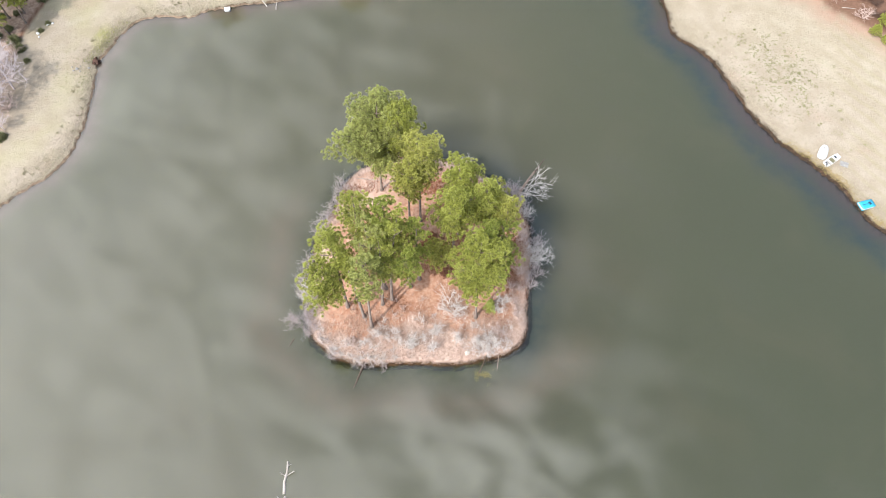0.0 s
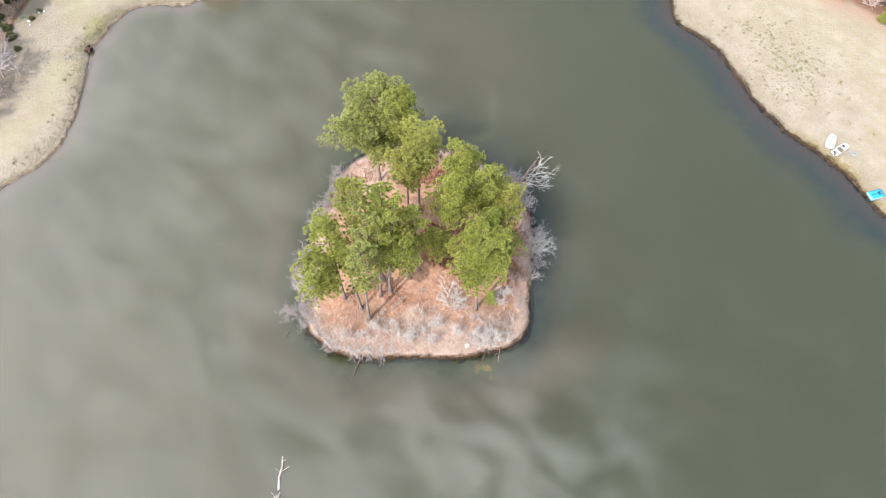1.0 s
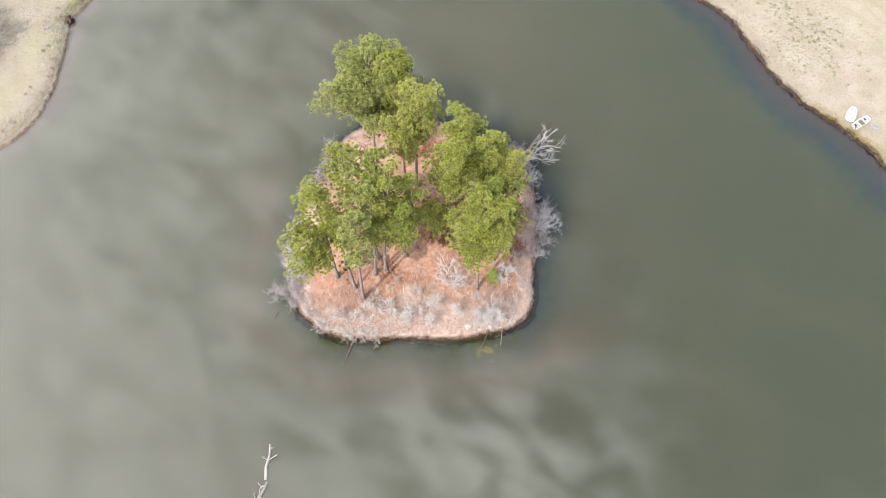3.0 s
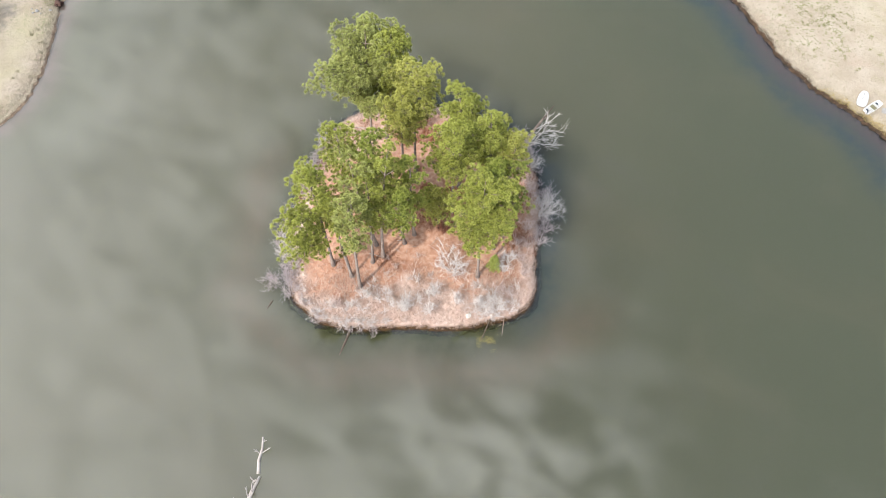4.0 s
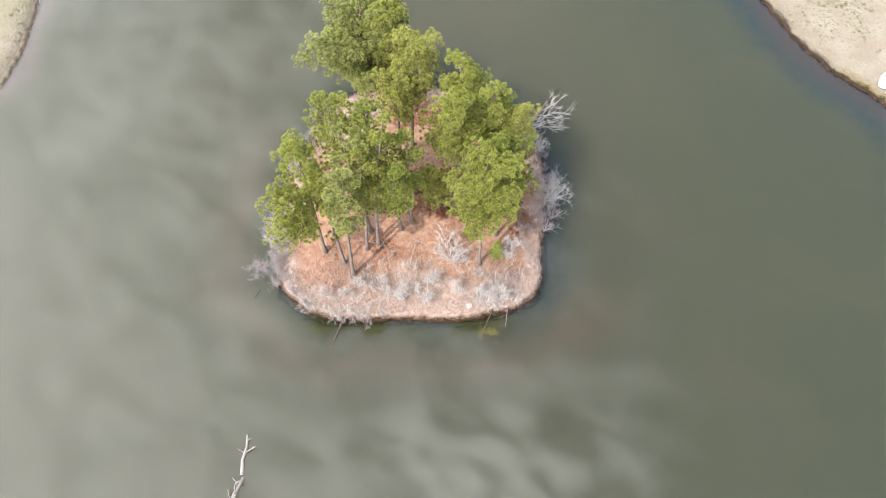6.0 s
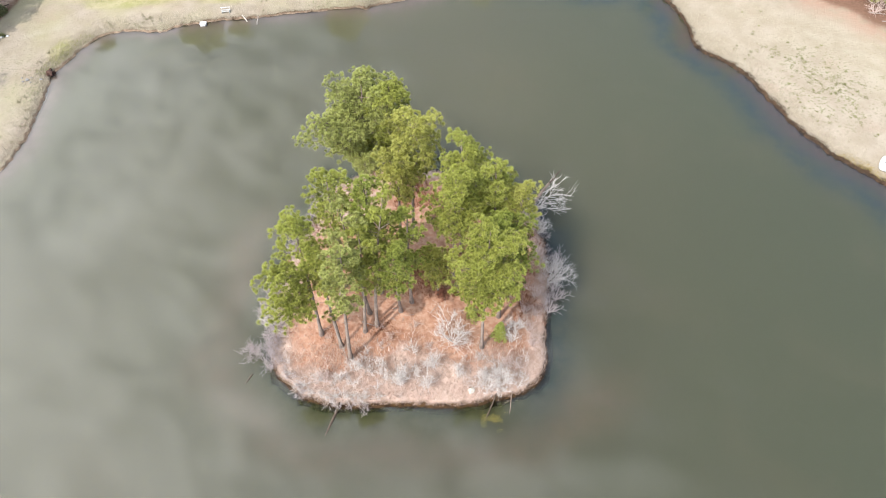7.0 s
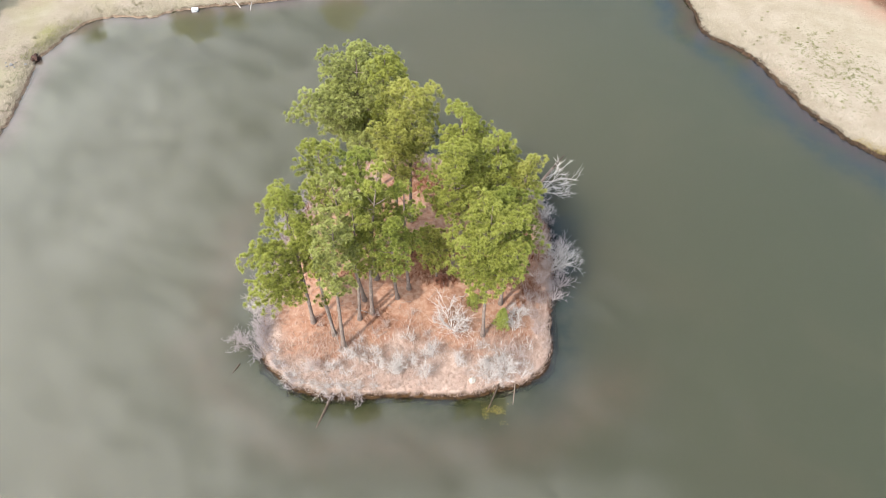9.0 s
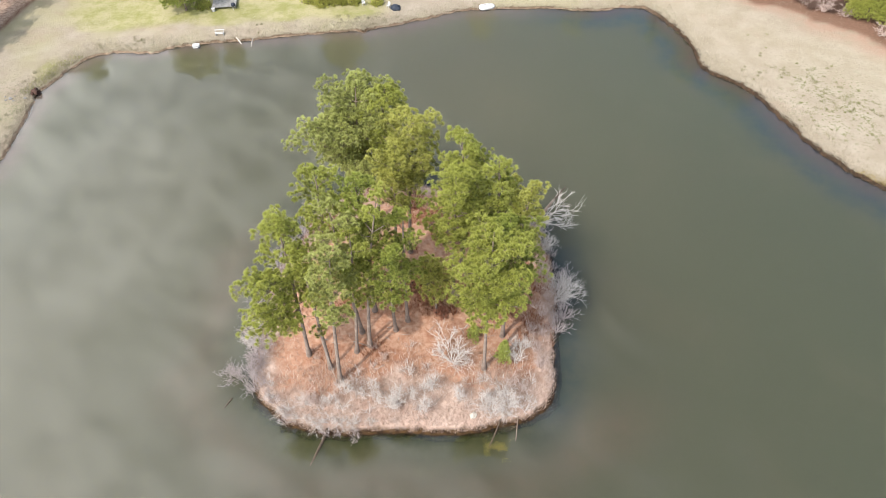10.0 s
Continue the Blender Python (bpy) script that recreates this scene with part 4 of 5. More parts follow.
def leaning_dead_tree():
    """A dead tree that has toppled out over the water, dark trunk and bleached crown."""
    tree = thing("fallen_dead_tree", (10.2, 54.4, floor_at(10.2, 54.4) - 0.1), "dead tree leaning over the water with a bleached bare crown", "tree")
    rng = np.random.default_rng(81)
    stem, twigs = Pile(), []
    stem.tube([(-0.3, -0.4, 0), (0.8, 1.1, 0.35), (1.7, 2.3, 0.55), (3.0, 4.2, 0.62), (4.0, 5.6, 0.58)], [0.34, 0.28, 0.24, 0.18, 0.15], 8)
    broken = Pile()
    broken.tube([(4.0, 5.6, 0.58), (4.6, 6.4, 0.5), (5.2, 7.3, 0.4), (5.9, 8.3, 0.1)], [0.145, 0.13, 0.11, 0.06], 8)
    broken.object("broken_tip", DEAD_WOOD, tree, "dark wet broken tip", smooth=True)
    for x, y, z, reach in ((1.0, 1.4, 0.4, 3.0), (1.5, 2.0, 0.5, 3.4), (1.9, 2.6, 0.5, 3.2), (2.4, 3.3, 0.6, 3.0), (2.9, 3.9, 0.6, 2.4), (0.8, 1.1, 0.4, 2.4)):
        twigs.append(Pile())
        branches(twigs[-1], (x, y, z), (1.5, 0.25 + rng.normal(0, 0.35), 0.35), reach, 0.055, 3, rng, 0.42, 0.05, 4)
    for x, y, z in ((4.0, 5.6, 0.3), (4.8, 6.7, 0.0)):
        twigs.append(Pile())
        branches(twigs[-1], (x, y, z), (0.2, 1.0, 0.5), 0.9, 0.03, 1, rng, 0.6, 0.1, 3)
    stem.object("trunk", FALLEN_BARK, tree, "brown bare trunk", smooth=True)
    for twig in twigs:
        twig.object("branch", TWIG_WHITE, tree, "bleached bare branch")


leaning_dead_tree()


def floating_snag(name, spine, girth, prongs, label, material=PALE_WOOD):
    """A dead trunk lying in the water with broken branch stubs."""
    rng = np.random.default_rng(len(prongs) + 90)
    log = thing(name, (*spine[0][:2], 0.0), label, "log", "drowned logs")
    local = [(x - spine[0][0], y - spine[0][1], z) for x, y, z in spine]
    body = Pile()
    body.tube(local, np.linspace(girth, girth * 0.45, len(local)), 8)
    body.object("trunk", material, log, smooth=True)
    for x, y, z, dx, dy, dz, reach in prongs:
        stub = Pile()
        branches(stub, (x - spine[0][0], y - spine[0][1], z), (dx, dy, dz), reach, girth * 0.42, 1, rng, 0.4, 0.05, 2)
        stub.object("branch_stub", material, log)


floating_snag("floating_snag", [(-20.2, 14.2, -0.05), (-20.3, 15.6, 0.06), (-20.0, 16.9, 0.14), (-20.1, 18.1, 0.05)], 0.22,
              [(-20.15, 16.3, 0.12, 1.0, 0.7, 0.35, 1.2), (-20.2, 16.3, 0.12, -0.9, 0.8, 0.3, 0.9), (-20.05, 17.2, 0.12, 0.2, 1, 0.5, 0.6)], "bleached dead trunk floating with stubby branches")
floating_snag("floating_snag", [(-21.5, 9.5, -0.1), (-21.1, 11.2, 0.1), (-20.6, 12.6, 0.15), (-20.0, 13.9, 0.15)], 0.31,
              [(-21.2, 11.0, 0.15, -1.0, 0.6, 0.4, 1.5), (-20.9, 11.8, 0.18, -0.5, 1, 0.5, 0.9), (-20.6, 12.5, 0.18, -0.6, 1, 0.5, 1.1), (-20.8, 12.0, 0.15, 0.9, 0.3, 0.4, 0.7), (-20.4, 13.0, 0.16, -0.2, 1, 0.5, 0.8)], "thick bleached dead trunk lying in the water")
floating_snag("drowned_log", [(-10.7, 31.1, 0.55), (-11.3, 29.6, 0.12), (-12.1, 27.6, -0.07), (-12.8, 25.9, -0.2)], 0.17, [], "dark log sliding from the bank under water", DEAD_WOOD)
floating_snag("drowned_log", [(5.6, 31.4, 0.6), (4.9, 30.0, 0.1), (4.2, 28.6, -0.05), (3.5, 27.4, -0.12)], 0.1, [(5.3, 30.8, 0.4, 0.3, -0.6, 0.5, 0.8)], "thin dark log sliding from the bank under water", DEAD_WOOD)
floating_snag("drowned_log", [(7.2, 31.6, 0.7), (7.0, 30.6, 0.2), (6.9, 29.9, 0.05), (6.75, 29.2, -0.03)], 0.07, [(7.0, 30.6, 0.3, -0.8, -0.5, 0.3, 0.8), (7.1, 30.9, 0.4, -0.4, 0.4, 0.6, 0.6)], "thin forked log sliding from the bank under water", FALLEN_BARK)
floating_snag("drowned_log", [(-20.6, 34.4, 0.1), (-21.3, 33.2, -0.08), (-21.9, 32.2, -0.3)], 0.09, [], "dark stick poking out of the water", DEAD_WOOD)


def fallen_stick(x0, y0, x1, y1, z1, girth, label, material=PALE_WOOD):
    stick = Pile()
    a, b = np.array([x0, y0, floor_at(x0, y0) + 0.04]), np.array([x1, y1, floor_at(x1, y1) + z1])
    stick.tube([a, (a + b) / 2 + (0, 0, 0.05), b], [girth, girth * 0.85, girth * 0.5], 6)
    tagged(stick.object("fallen_stick", material, None, smooth=True), label, "stick", "dead sticks")


fallen_stick(-10.2, 35.1, -11.4, 36.7, 8.0, 0.03, "bleached dead stem leaning against a pine", PALE_WOOD)
fallen_stick(-9.6, 35.1, -7.4, 33.7, 0.06, 0.06, "bleached dead branch lying on the dead grass")
fallen_stick(-8.9, 39.9, -7.4, 39.3, 0.08, 0.06, "bleached dead branch lying on pine straw")
fallen_stick(9.6, 55.2, 8.2, 53.0, 0.3, 0.06, "bare dead branch by the leaning tree")
fallen_stick(-13.0, 60.0, -9.2, 59.2, 0.06, 0.06, "bleached branch on bare ground")


rng = np.random.default_rng(41)
for k in range(26):
    x, y, a, reach = float(rng.uniform(-13, 8)), float(rng.uniform(32, 42)), float(rng.uniform(0, math.tau)), float(rng.uniform(0.5, 1.3))
    fallen_stick(x, y, x + reach * math.cos(a), y + reach * math.sin(a), 0.06, float(rng.uniform(0.022, 0.04)), "thin bleached dead branch lying on the dead grass")


def scatter_islet(count, keep, seed):
    rng = np.random.default_rng(seed)
    x, y = rng.uniform(-19.5, 13.5, count), rng.uniform(29.5, 65, count)
    z, d = islet_height(x, y)
    ok = (d > 0.05) & (rng.uniform(size=count) < keep(x, y, d))
    return x[ok], y[ok], z[ok]


x, y, z = scatter_islet(150000, lambda x, y, d: np.maximum(np.exp(-np.clip(d - 0.3, 0, 9) / 1.5), 0.75 * ramp(39.5 - y + 6 * rough_noise(x, y, 3.0, 51), 0, 6)), 11)
tufts("dead_grass", x, y, z, 0.42, 0.028, 0.9, DEAD_GRASS, "pinkish-tan dead grass covering the islet's rim", "grass", 12)
x, y, z = scatter_islet(60000, lambda x, y, d: 0.22 * ramp(rough_noise(x, y, 1.1, 53, 2), 0.0, 0.2) * np.maximum(ramp(39.5 - y, 0, 4), np.exp(-d)), 15)
tufts("dead_stalks", x, y, z, 0.8, 0.016, 0.9, WHITE_STALKS, "thin bleached stalks standing in the dead grass", "grass", 36)
x, y, z = scatter_islet(60000, lambda x, y, d: 0.9 * ramp(rough_noise(x, y, 3.2, 61), -0.02, 0.16) * ramp(y, 36, 40), 13)
tufts("rust_brush", x, y, z, 0.5, 0.035, 1.0, RED_BRUSH, "rust-coloured dead leaves and low brush under the pines", "brush", 14)


def bank_fringe(count, low, high, seed, where):
    rng = np.random.default_rng(seed)
    pick = rng.integers(0, len(POND), count * 3)
    a, b = POND[pick], POND[(pick + 1) % len(POND)]
    s = rng.uniform(size=(len(pick), 1))
    p = a + (b - a) * s + rng.normal(0, 2.0, (len(pick), 2))
    p = p[where(p[:, 0], p[:, 1])]
    z, d = land_height(p[:, 0], p[:, 1])
    ok = (d > low) & (d < high)
    return p[ok][:count, 0], p[ok][:count, 1], z[ok][:count]


x, y, z = bank_fringe(22000, 0.25, 4.0, 15, lambda x, y: (y > 44) & (np.abs(x) < 80))
tufts("bank_grass", x, y, z, 0.34, 0.03, 1.0, STRAW_GRASS, "straw-coloured dead grass along the pond's bank", "grass", 16)
def clumps(name, x, y, blades, spread, height, material, label, seed, lean=1.0):
    """Separate small clumps of weed, each of some dozens of blades."""
    rng = np.random.default_rng(seed)
    size = rng.uniform(0.4, 1.3, len(x))
    x = (x[:, None] + rng.normal(0, spread, (len(x), blades)) * size[:, None]).ravel()
    y = (y[:, None] + rng.normal(0, spread, (len(y), blades)) * size[:, None]).ravel()
    z, d = land_height(x, y)
    ok = d > 0.2
    return tufts(name, x[ok], y[ok], z[ok], height, 0.035, lean, material, label, "grass", seed)


x, y, z = bank_fringe(15000, 0.1, 2.2, 17, lambda x, y: (np.abs(x + 57.5) < 3.5) & (np.abs(y - 90) < 5))
tufts("bank_weeds", x, y, z, 0.3, 0.035, 1.0, GREEN_GRASS, "yellow-green weeds on the bank", "grass", 18)
x, y, z = bank_fringe(220, 0.3, 4.5, 25, lambda x, y: (x < 8) & (y > 62) & (rough_noise(x, y, 6.0, 57) > -0.08))
clumps("bank_tussocks", x, y, 40, 0.22, 0.2, OLIVE_GRASS, "olive tussocks dotted along the bank", 26)


def on_lip(count, low, high, seed):
    """Places on the bank strip, between two of its rows of points."""
    rng = np.random.default_rng(seed)
    rows, dense = LIP
    live = np.flatnonzero((dense[:, 1] > 44) & (np.abs(dense[:, 0]) < 80))
    k, s = rng.choice(live, count), rng.uniform(low, high, count)
    i = s.astype(int)
    f, g = (s - i)[:, None], rng.uniform(size=(count, 1))
    m = (k + 1) % len(rows)
    spot = (rows[k, i] * (1 - f) + rows[k, i + 1] * f) * (1 - g) + (rows[m, i] * (1 - f) + rows[m, i + 1] * f) * g
    return spot[:, 0], spot[:, 1], spot[:, 2]


x, y, z = on_lip(9500, 3.2, 5.2, 27)
ok = ((x < 30) & (x > -40)) | (np.arange(len(x)) % 4 == 0)
x, y, z = x[ok], y[ok], z[ok]
tufts("bank_roots", x, y, z, 0.24, 0.03, 1.3, BROWN_GRASS, "brown dead stalks and roots at the water's edge", "grass", 28)
x, y, z = on_lip(42000, 4.6, 8.9, 33)
ochre = (x > 52) & (y < 65) & (rough_noise(x, y, 3.0, 63) > -0.2)
tufts("ochre_grass", x[ochre], y[ochre], z[ochre], 0.2, 0.028, 1.5, OCHRE_GRASS, "ochre-brown grass along the bank beside the boats", "grass", 35)
x, y, z = x[~ochre], y[~ochre], z[~ochre]
tufts("lip_grass", x, y, z, 0.2, 0.028, 1.5, STRAW_GRASS, "straw-coloured grass hanging over the bank's lip", "grass", 34)
rng = np.random.default_rng(29)
count = 150
s, w = rng.normal(0, 1, count), rng.normal(0, 1, count)
x, y = 56.0 + 3.4 * s + 2.0 * w, 79.5 - 5.2 * s + 2.6 * w
clumps("meadow_weeds", x, y, 50, 0.2, 0.13, PALE_GREEN, "low green weeds dotted over the meadow", 30, 1.6)
rng = np.random.default_rng(19)
x, y = rng.uniform(-86, 88, 420000), rng.uniform(46, 122, 420000)
z, d = land_height(x, y)
clump = rough_noise(x, y, 4.0, 71, 4) + 0.35 * rough_noise(y, x, 0.5, 75, 2)
ok = (d > 0.5) & (d < 26) & (rng.uniform(size=len(x)) < ramp(clump, -0.1, 0.35))
tufts("meadow_grass", x[ok], y[ok], z[ok], 0.09, 0.03, 2.2, STRAW_GRASS, "short matted winter grass of the meadow", "grass", 20)


# ---- woods round the pond ----
WOODS = "tall pine at the edge of the woods"


def leafy_tree(base, height, radius, seed, label, leaf=LEAVES):
    """A broad tree in fresh leaf: short trunk, limbs, and masses of small leaves."""
    return pine(base, (base[0], base[1], floor_at(*base) + height), floor_at(*base) + height * 0.1, radius, 24, seed, label, leaf, group="trees beyond the bank")


wood_pine = pine((59.5, 112.0), (59.5, 112.3, 23.5), 9.0, 4.0, 20, 101, WOODS, group="woods")
slim_pine = pine((-73.5, 97.0), (-73.2, 97.4, 13.0), 6.0, 2.4, 11, 102, WOODS, group="woods")
for ob, spots in ((wood_pine, [(50.5, 119.5, 40, 0.92), (53, 138, 110, 1.05), (67.5, 112, 200, 0.9), (40.5, 114, 15, 0.45), (48.5, 113.5, 75, 0.8), (60.8, 114, 135, 1.05), (57.0, 116, 260, 1.0), (51.5, 117, 310, 0.85), (64.5, 115, 175, 1.0), (76, 106, 290, 0.95), (84, 96, 20, 0.9), (92, 88, 80, 0.85), (10, 130, 250, 0.8), (30, 134, 70, 0.85), (-30, 132, 160, 0.8)]),
                  (slim_pine, [(-72.6, 94.6, 15, 0.9), (-74.6, 98.8, 95, 0.95), (-75.8, 95.8, 250, 1.0), (-74.4, 91.6, 185, 0.9), (-76.5, 93.5, 60, 0.95), (-79, 89, 140, 1.0), (-75.5, 101.5, 220, 1.0), (-72, 105, 300, 0.9), (-80, 97.5, 30, 1.05), (-84, 84, 100, 1.0), (-83, 92, 10, 0.95), (-78, 108, 70, 1.05), (-68.5, 114.5, 170, 1.15), (-88, 72, 80, 1.0), (-90, 60, 190, 0.9)])):
    for x, y, turn, size in spots:
        twin = copy_thing(ob, pose(x, y, 0, 0, 0, turn))
        twin.matrix_world = pose(x, y, floor_at(x, y) - 0.08, 0, 0, turn) @ Matrix.Scale(size, 4)
leafy_tree((-41.2, 107.6), 10.8, 3.3, 103, "broad tree in fresh yellow-green leaf on the lawn")
leafy_tree((-16.6, 110.4), 11.0, 3.4, 104, "tall tree in fresh yellow-green leaf behind the garden bushes")
leafy_tree((-46.5, 116.5), 16.5, 4.4, 106, "tall tree in fresh leaf beyond the lawn")
leafy_tree((-39.0, 119.0), 16.0, 3.8, 107, "tall tree in fresh leaf beyond the lawn")
leafy_tree((-17.6, 118.0), 16.8, 4.0, 108, "tall tree in fresh leaf beyond the lawn")
leafy_tree((-65.5, 116.5), 17.0, 4.0, 105, "tree in fresh leaf at the lawn's far end")


def bare_tree(x, y, height, seed, label, material=TWIG_MAUVE):
    rng = np.random.default_rng(seed)
    tree = thing("bare_tree", (x, y, floor_at(x, y) - 0.1), label, "tree", "leafless trees at the woods' edge")
    stem, crown = Pile(), Pile()
    spine = np.array([(0, 0, 0), (0.2, 0.1, height * 0.3), (0.1, 0.4, height * 0.6), (0.4, 0.3, height * 0.95)])
    stem.tube(spine, [0.16, 0.12, 0.08, 0.03], 7)
    for k in range(20):
        s = rng.uniform(0.18, 0.95)
        start = np.array([np.interp(s, (0, 0.33, 0.66, 1), spine[:, i]) for i in range(3)])
        a = 2.4 * k
        branches(crown, start, (math.cos(a), math.sin(a), 0.7), height * 0.42 * (1.2 - s * 0.6), 0.065, 3, rng, 0.6, 0.1, 4)
    stem.object("trunk", material, tree, smooth=True)
    crown.object("crown", material, tree, "pale mauve bare branches")
    return tree


first_bare = bare_tree(-70.6, 79.5, 7.5, 111, "pale mauve-grey leafless tree at the woods' edge")
for x, y, turn, size in ((-71.8, 74.5, 80, 0.85), (-72.8, 84.0, 200, 0.8), (-69.8, 71.0, 140, 0.5), (-75.5, 78, 310, 0.95), (-76, 72, 30, 0.95), (-72.2, 107.5, 60, 0.9), (-70.5, 111.5, 150, 0.9), (-73.5, 103.5, 230, 0.8), (-74.5, 81, 120, 0.9)):
    twin = copy_thing(first_bare, pose(x, y, 0, 0, 0, turn))
    twin.matrix_world = pose(x, y, floor_at(x, y) - 0.1, 0, 0, turn) @ Matrix.Scale(size, 4)


def evergreen_bush(height, radius, seed, label, leaf, group, name="evergreen_bush"):
    """A rounded, uneven bush of short leafy sprays, at the origin."""
    rng = np.random.default_rng(seed)
    bush, leafage = Pile(), Pile()
    ob = thing(name, (0, 0, 0), label, "bush", group)
    count = int(150 * radius * radius + 60 * height)
    away = rng.normal(size=(count, 3))
    away[:, 2] = np.abs(away[:, 2])
    away /= np.linalg.norm(away, axis=1)[:, None]
    lump = 1 + 0.25 * np.sin(away[:, 0] * 7 + seed) * np.cos(away[:, 1] * 6)
    spot = away * (lump * rng.uniform(0.55, 1, count))[:, None] * (radius, radius, height)
    reach = away[:, None] * 0.6 + rng.normal(0, 0.55, (count, 16, 3))
    reach *= rng.uniform(0.14, 0.34, (count, 16, 1)) / np.linalg.norm(reach, axis=2)[..., None]
    flat = np.cross(reach, rng.normal(size=reach.shape))
    flat *= 0.04 / (np.linalg.norm(flat, axis=2)[..., None] + 1e-9)
    root = np.broadcast_to(spot[:, None], reach.shape)
    tri = np.stack([root - flat, root + flat, root + reach], 2).reshape(-1, 3)
    leafage.put(tri, np.arange(len(tri)).reshape(-1, 3), np.repeat(np.clip(rng.normal(0.5, 0.2, count), 0, 1), 48))
    for j in range(0, count, 9):
        bush.tube([(0, 0, -0.1), spot[j] * 0.6 + (0, 0, -0.1), spot[j]], [0.04, 0.025, 0.01], 3)
    bush.object("stem", BARK, ob)
    leafage.object("foliage", leaf, ob)
    return ob


olive_bush = evergreen_bush(1.5, 1.6, 121, "olive-green garden bush on the lawn", NEEDLES_YELLOW, "bushes on the lawn")
plant(olive_bush, [(-18.6, 109.0, 0, 1.0), (-15.8, 109.6, 60, 1.1), (-13.4, 109.4, 120, 0.9), (-20.8, 110.0, 200, 0.9), (-9.4, 108.8, 90, 0.7), (-38.4, 108.6, 140, 0.75)])
def young_pine(height, radius, seed, label, leaf, group):
    """A bushy young pine, green nearly to the ground: whorls of short limbs with needle tufts, at the origin."""
    rng = np.random.default_rng(seed)
    tree = thing("young_pine", (0, 0, 0), label, "tree", group)
    wood, crown = Pile(), Pile()
    wood.tube([(0, 0, -0.1), (0.05, 0, height * 0.5), (0, 0.05, height * 0.92)], [0.09, 0.06, 0.02], 6)
    for k in range(34):
        h = (k + 0.5) / 34
        reach, a = radius * (1.05 - h) ** 0.7 * rng.uniform(0.6, 1.1), 2.39996 * k
        end = np.array([reach * math.cos(a), reach * math.sin(a), height * (0.14 + 0.84 * h)])
        wood.tube([(0, 0, end[2] - 0.25 * reach - 0.1), end], [0.03, 0.015], 4)
        needle_dome(crown, end, 0.55 * rng.uniform(0.8, 1.25), rng, float(rng.normal(0.55, 0.1)), 0.8)
    wood.object("trunk", BARK, tree)
    crown.object("crown", leaf, tree, "bright green tufted needles")
    return tree


wild_bush = young_pine(3.4, 1.7, 122, "bushy bright green young pine at the woods' edge", NEEDLES, "young pines at the woods' edge")
plant(wild_bush, [(68.0, 101.4, 0, 0.9), (69.7, 100.2, 50, 1.0), (72.0, 98.4, 80, 1.0), (70.6, 102.2, 120, 1.25), (74.0, 100.2, 150, 1.3), (70.5, 105.0, 200, 1.2), (73.4, 103.0, 20, 1.4), (76.6, 98.0, 70, 1.2), (74.3, 86.6, 30, 0.55), (75.6, 84.6, 110, 0.5), (77.0, 88.5, 10, 0.9)])
dark_bush = evergreen_bush(1.4, 1.3, 123, "low dull olive bush at the woods' edge", DULL_OLIVE, "bushes at the woods' edge")
plant(dark_bush, [(-71.8, 88.2, 0, 0.75), (-73.2, 90.0, 70, 0.9), (-70.0, 85.6, 150, 0.45), (-69.8, 69.4, 20, 0.7), (-69.4, 92.6, 10, 0.4), (-68.6, 94.4, 90, 0.4), (-75.0, 93.0, 30, 0.6), (-76.6, 91.2, 200, 0.7), (-77.0, 96.0, 120, 0.6), (-74.6, 96.8, 10, 0.5), (-71.0, 100.6, 40, 0.9)])
rust_bush = evergreen_bush(1.3, 1.1, 126, "rust-red bush of dead leaves under the pines", RUST_LEAVES, "rust-leaved bushes on the islet", "rust_bush")
plant(rust_bush, [(-2.9, 47.0, 0, 1.0), (-1.4, 45.2, 80, 0.9), (-0.2, 46.6, 150, 0.95), (0.2, 43.2, 220, 0.7), (-4.6, 45.6, 40, 0.7), (-1.8, 49.0, 300, 0.8)])
woods_brush = bare_shrub(2.4, 14, 124, TWIG_GREY, "tangled grey leafless brush at the woods' edge", 1.1, 3, 0.04, group="brush at the woods' edge", kids=3)
plant(woods_brush, near([(64.0, 103.0), (67.0, 101.2), (70.6, 95.4), (73.6, 90.4), (62.2, 105.4), (-72.6, 86.6), (-73.8, 82.0), (-73.0, 76.2), (-70.4, 75.4), (-71.2, 69.0)], 0.8, 1.2))
dark_brush = bare_shrub(1.7, 20, 125, TWIG_BROWN, "dark brown tangled brush under the trees", 1.3, 3, 0.035, group="brush at the woods' edge", kids=4)
plant(dark_brush, near([(67.4, 103.8), (68.6, 102.4), (69.8, 100.4), (71.2, 98.4), (72.4, 96.6), (73.2, 97.8), (71.8, 100.2), (70.2, 103.0), (74.6, 95.4), (74.4, 99.2), (72.8, 102.6), (75.8, 97.0), (76.6, 93.6), (76.0, 90.6), (77.6, 90.0), (66.4, 105.6), (68.8, 105.6), (62.6, 104.2), (63.8, 104.8), (65.2, 102.8), (65.8, 104.4), (61.2, 106.2), (67.0, 102.4), (63.0, 106.6), (64.6, 106.2)], 0.8, 1.2))
fallen_stick(69.8, 95.4, 72.0, 94.6, 0.12, 0.07, "bleached fallen trunk at the woods' edge")
fallen_stick(70.8, 93.0, 73.0, 92.5, 0.1, 0.07, "bleached fallen trunk at the woods' edge")
fallen_stick(70.2, 96.6, 71.6, 95.6, 0.1, 0.06, "bleached fallen branch at the woods' edge")
fallen_stick(-75.0, 99.2, -70.4, 102.8, 0.12, 0.13, "brown fallen branch along the woods' edge", DEAD_WOOD)


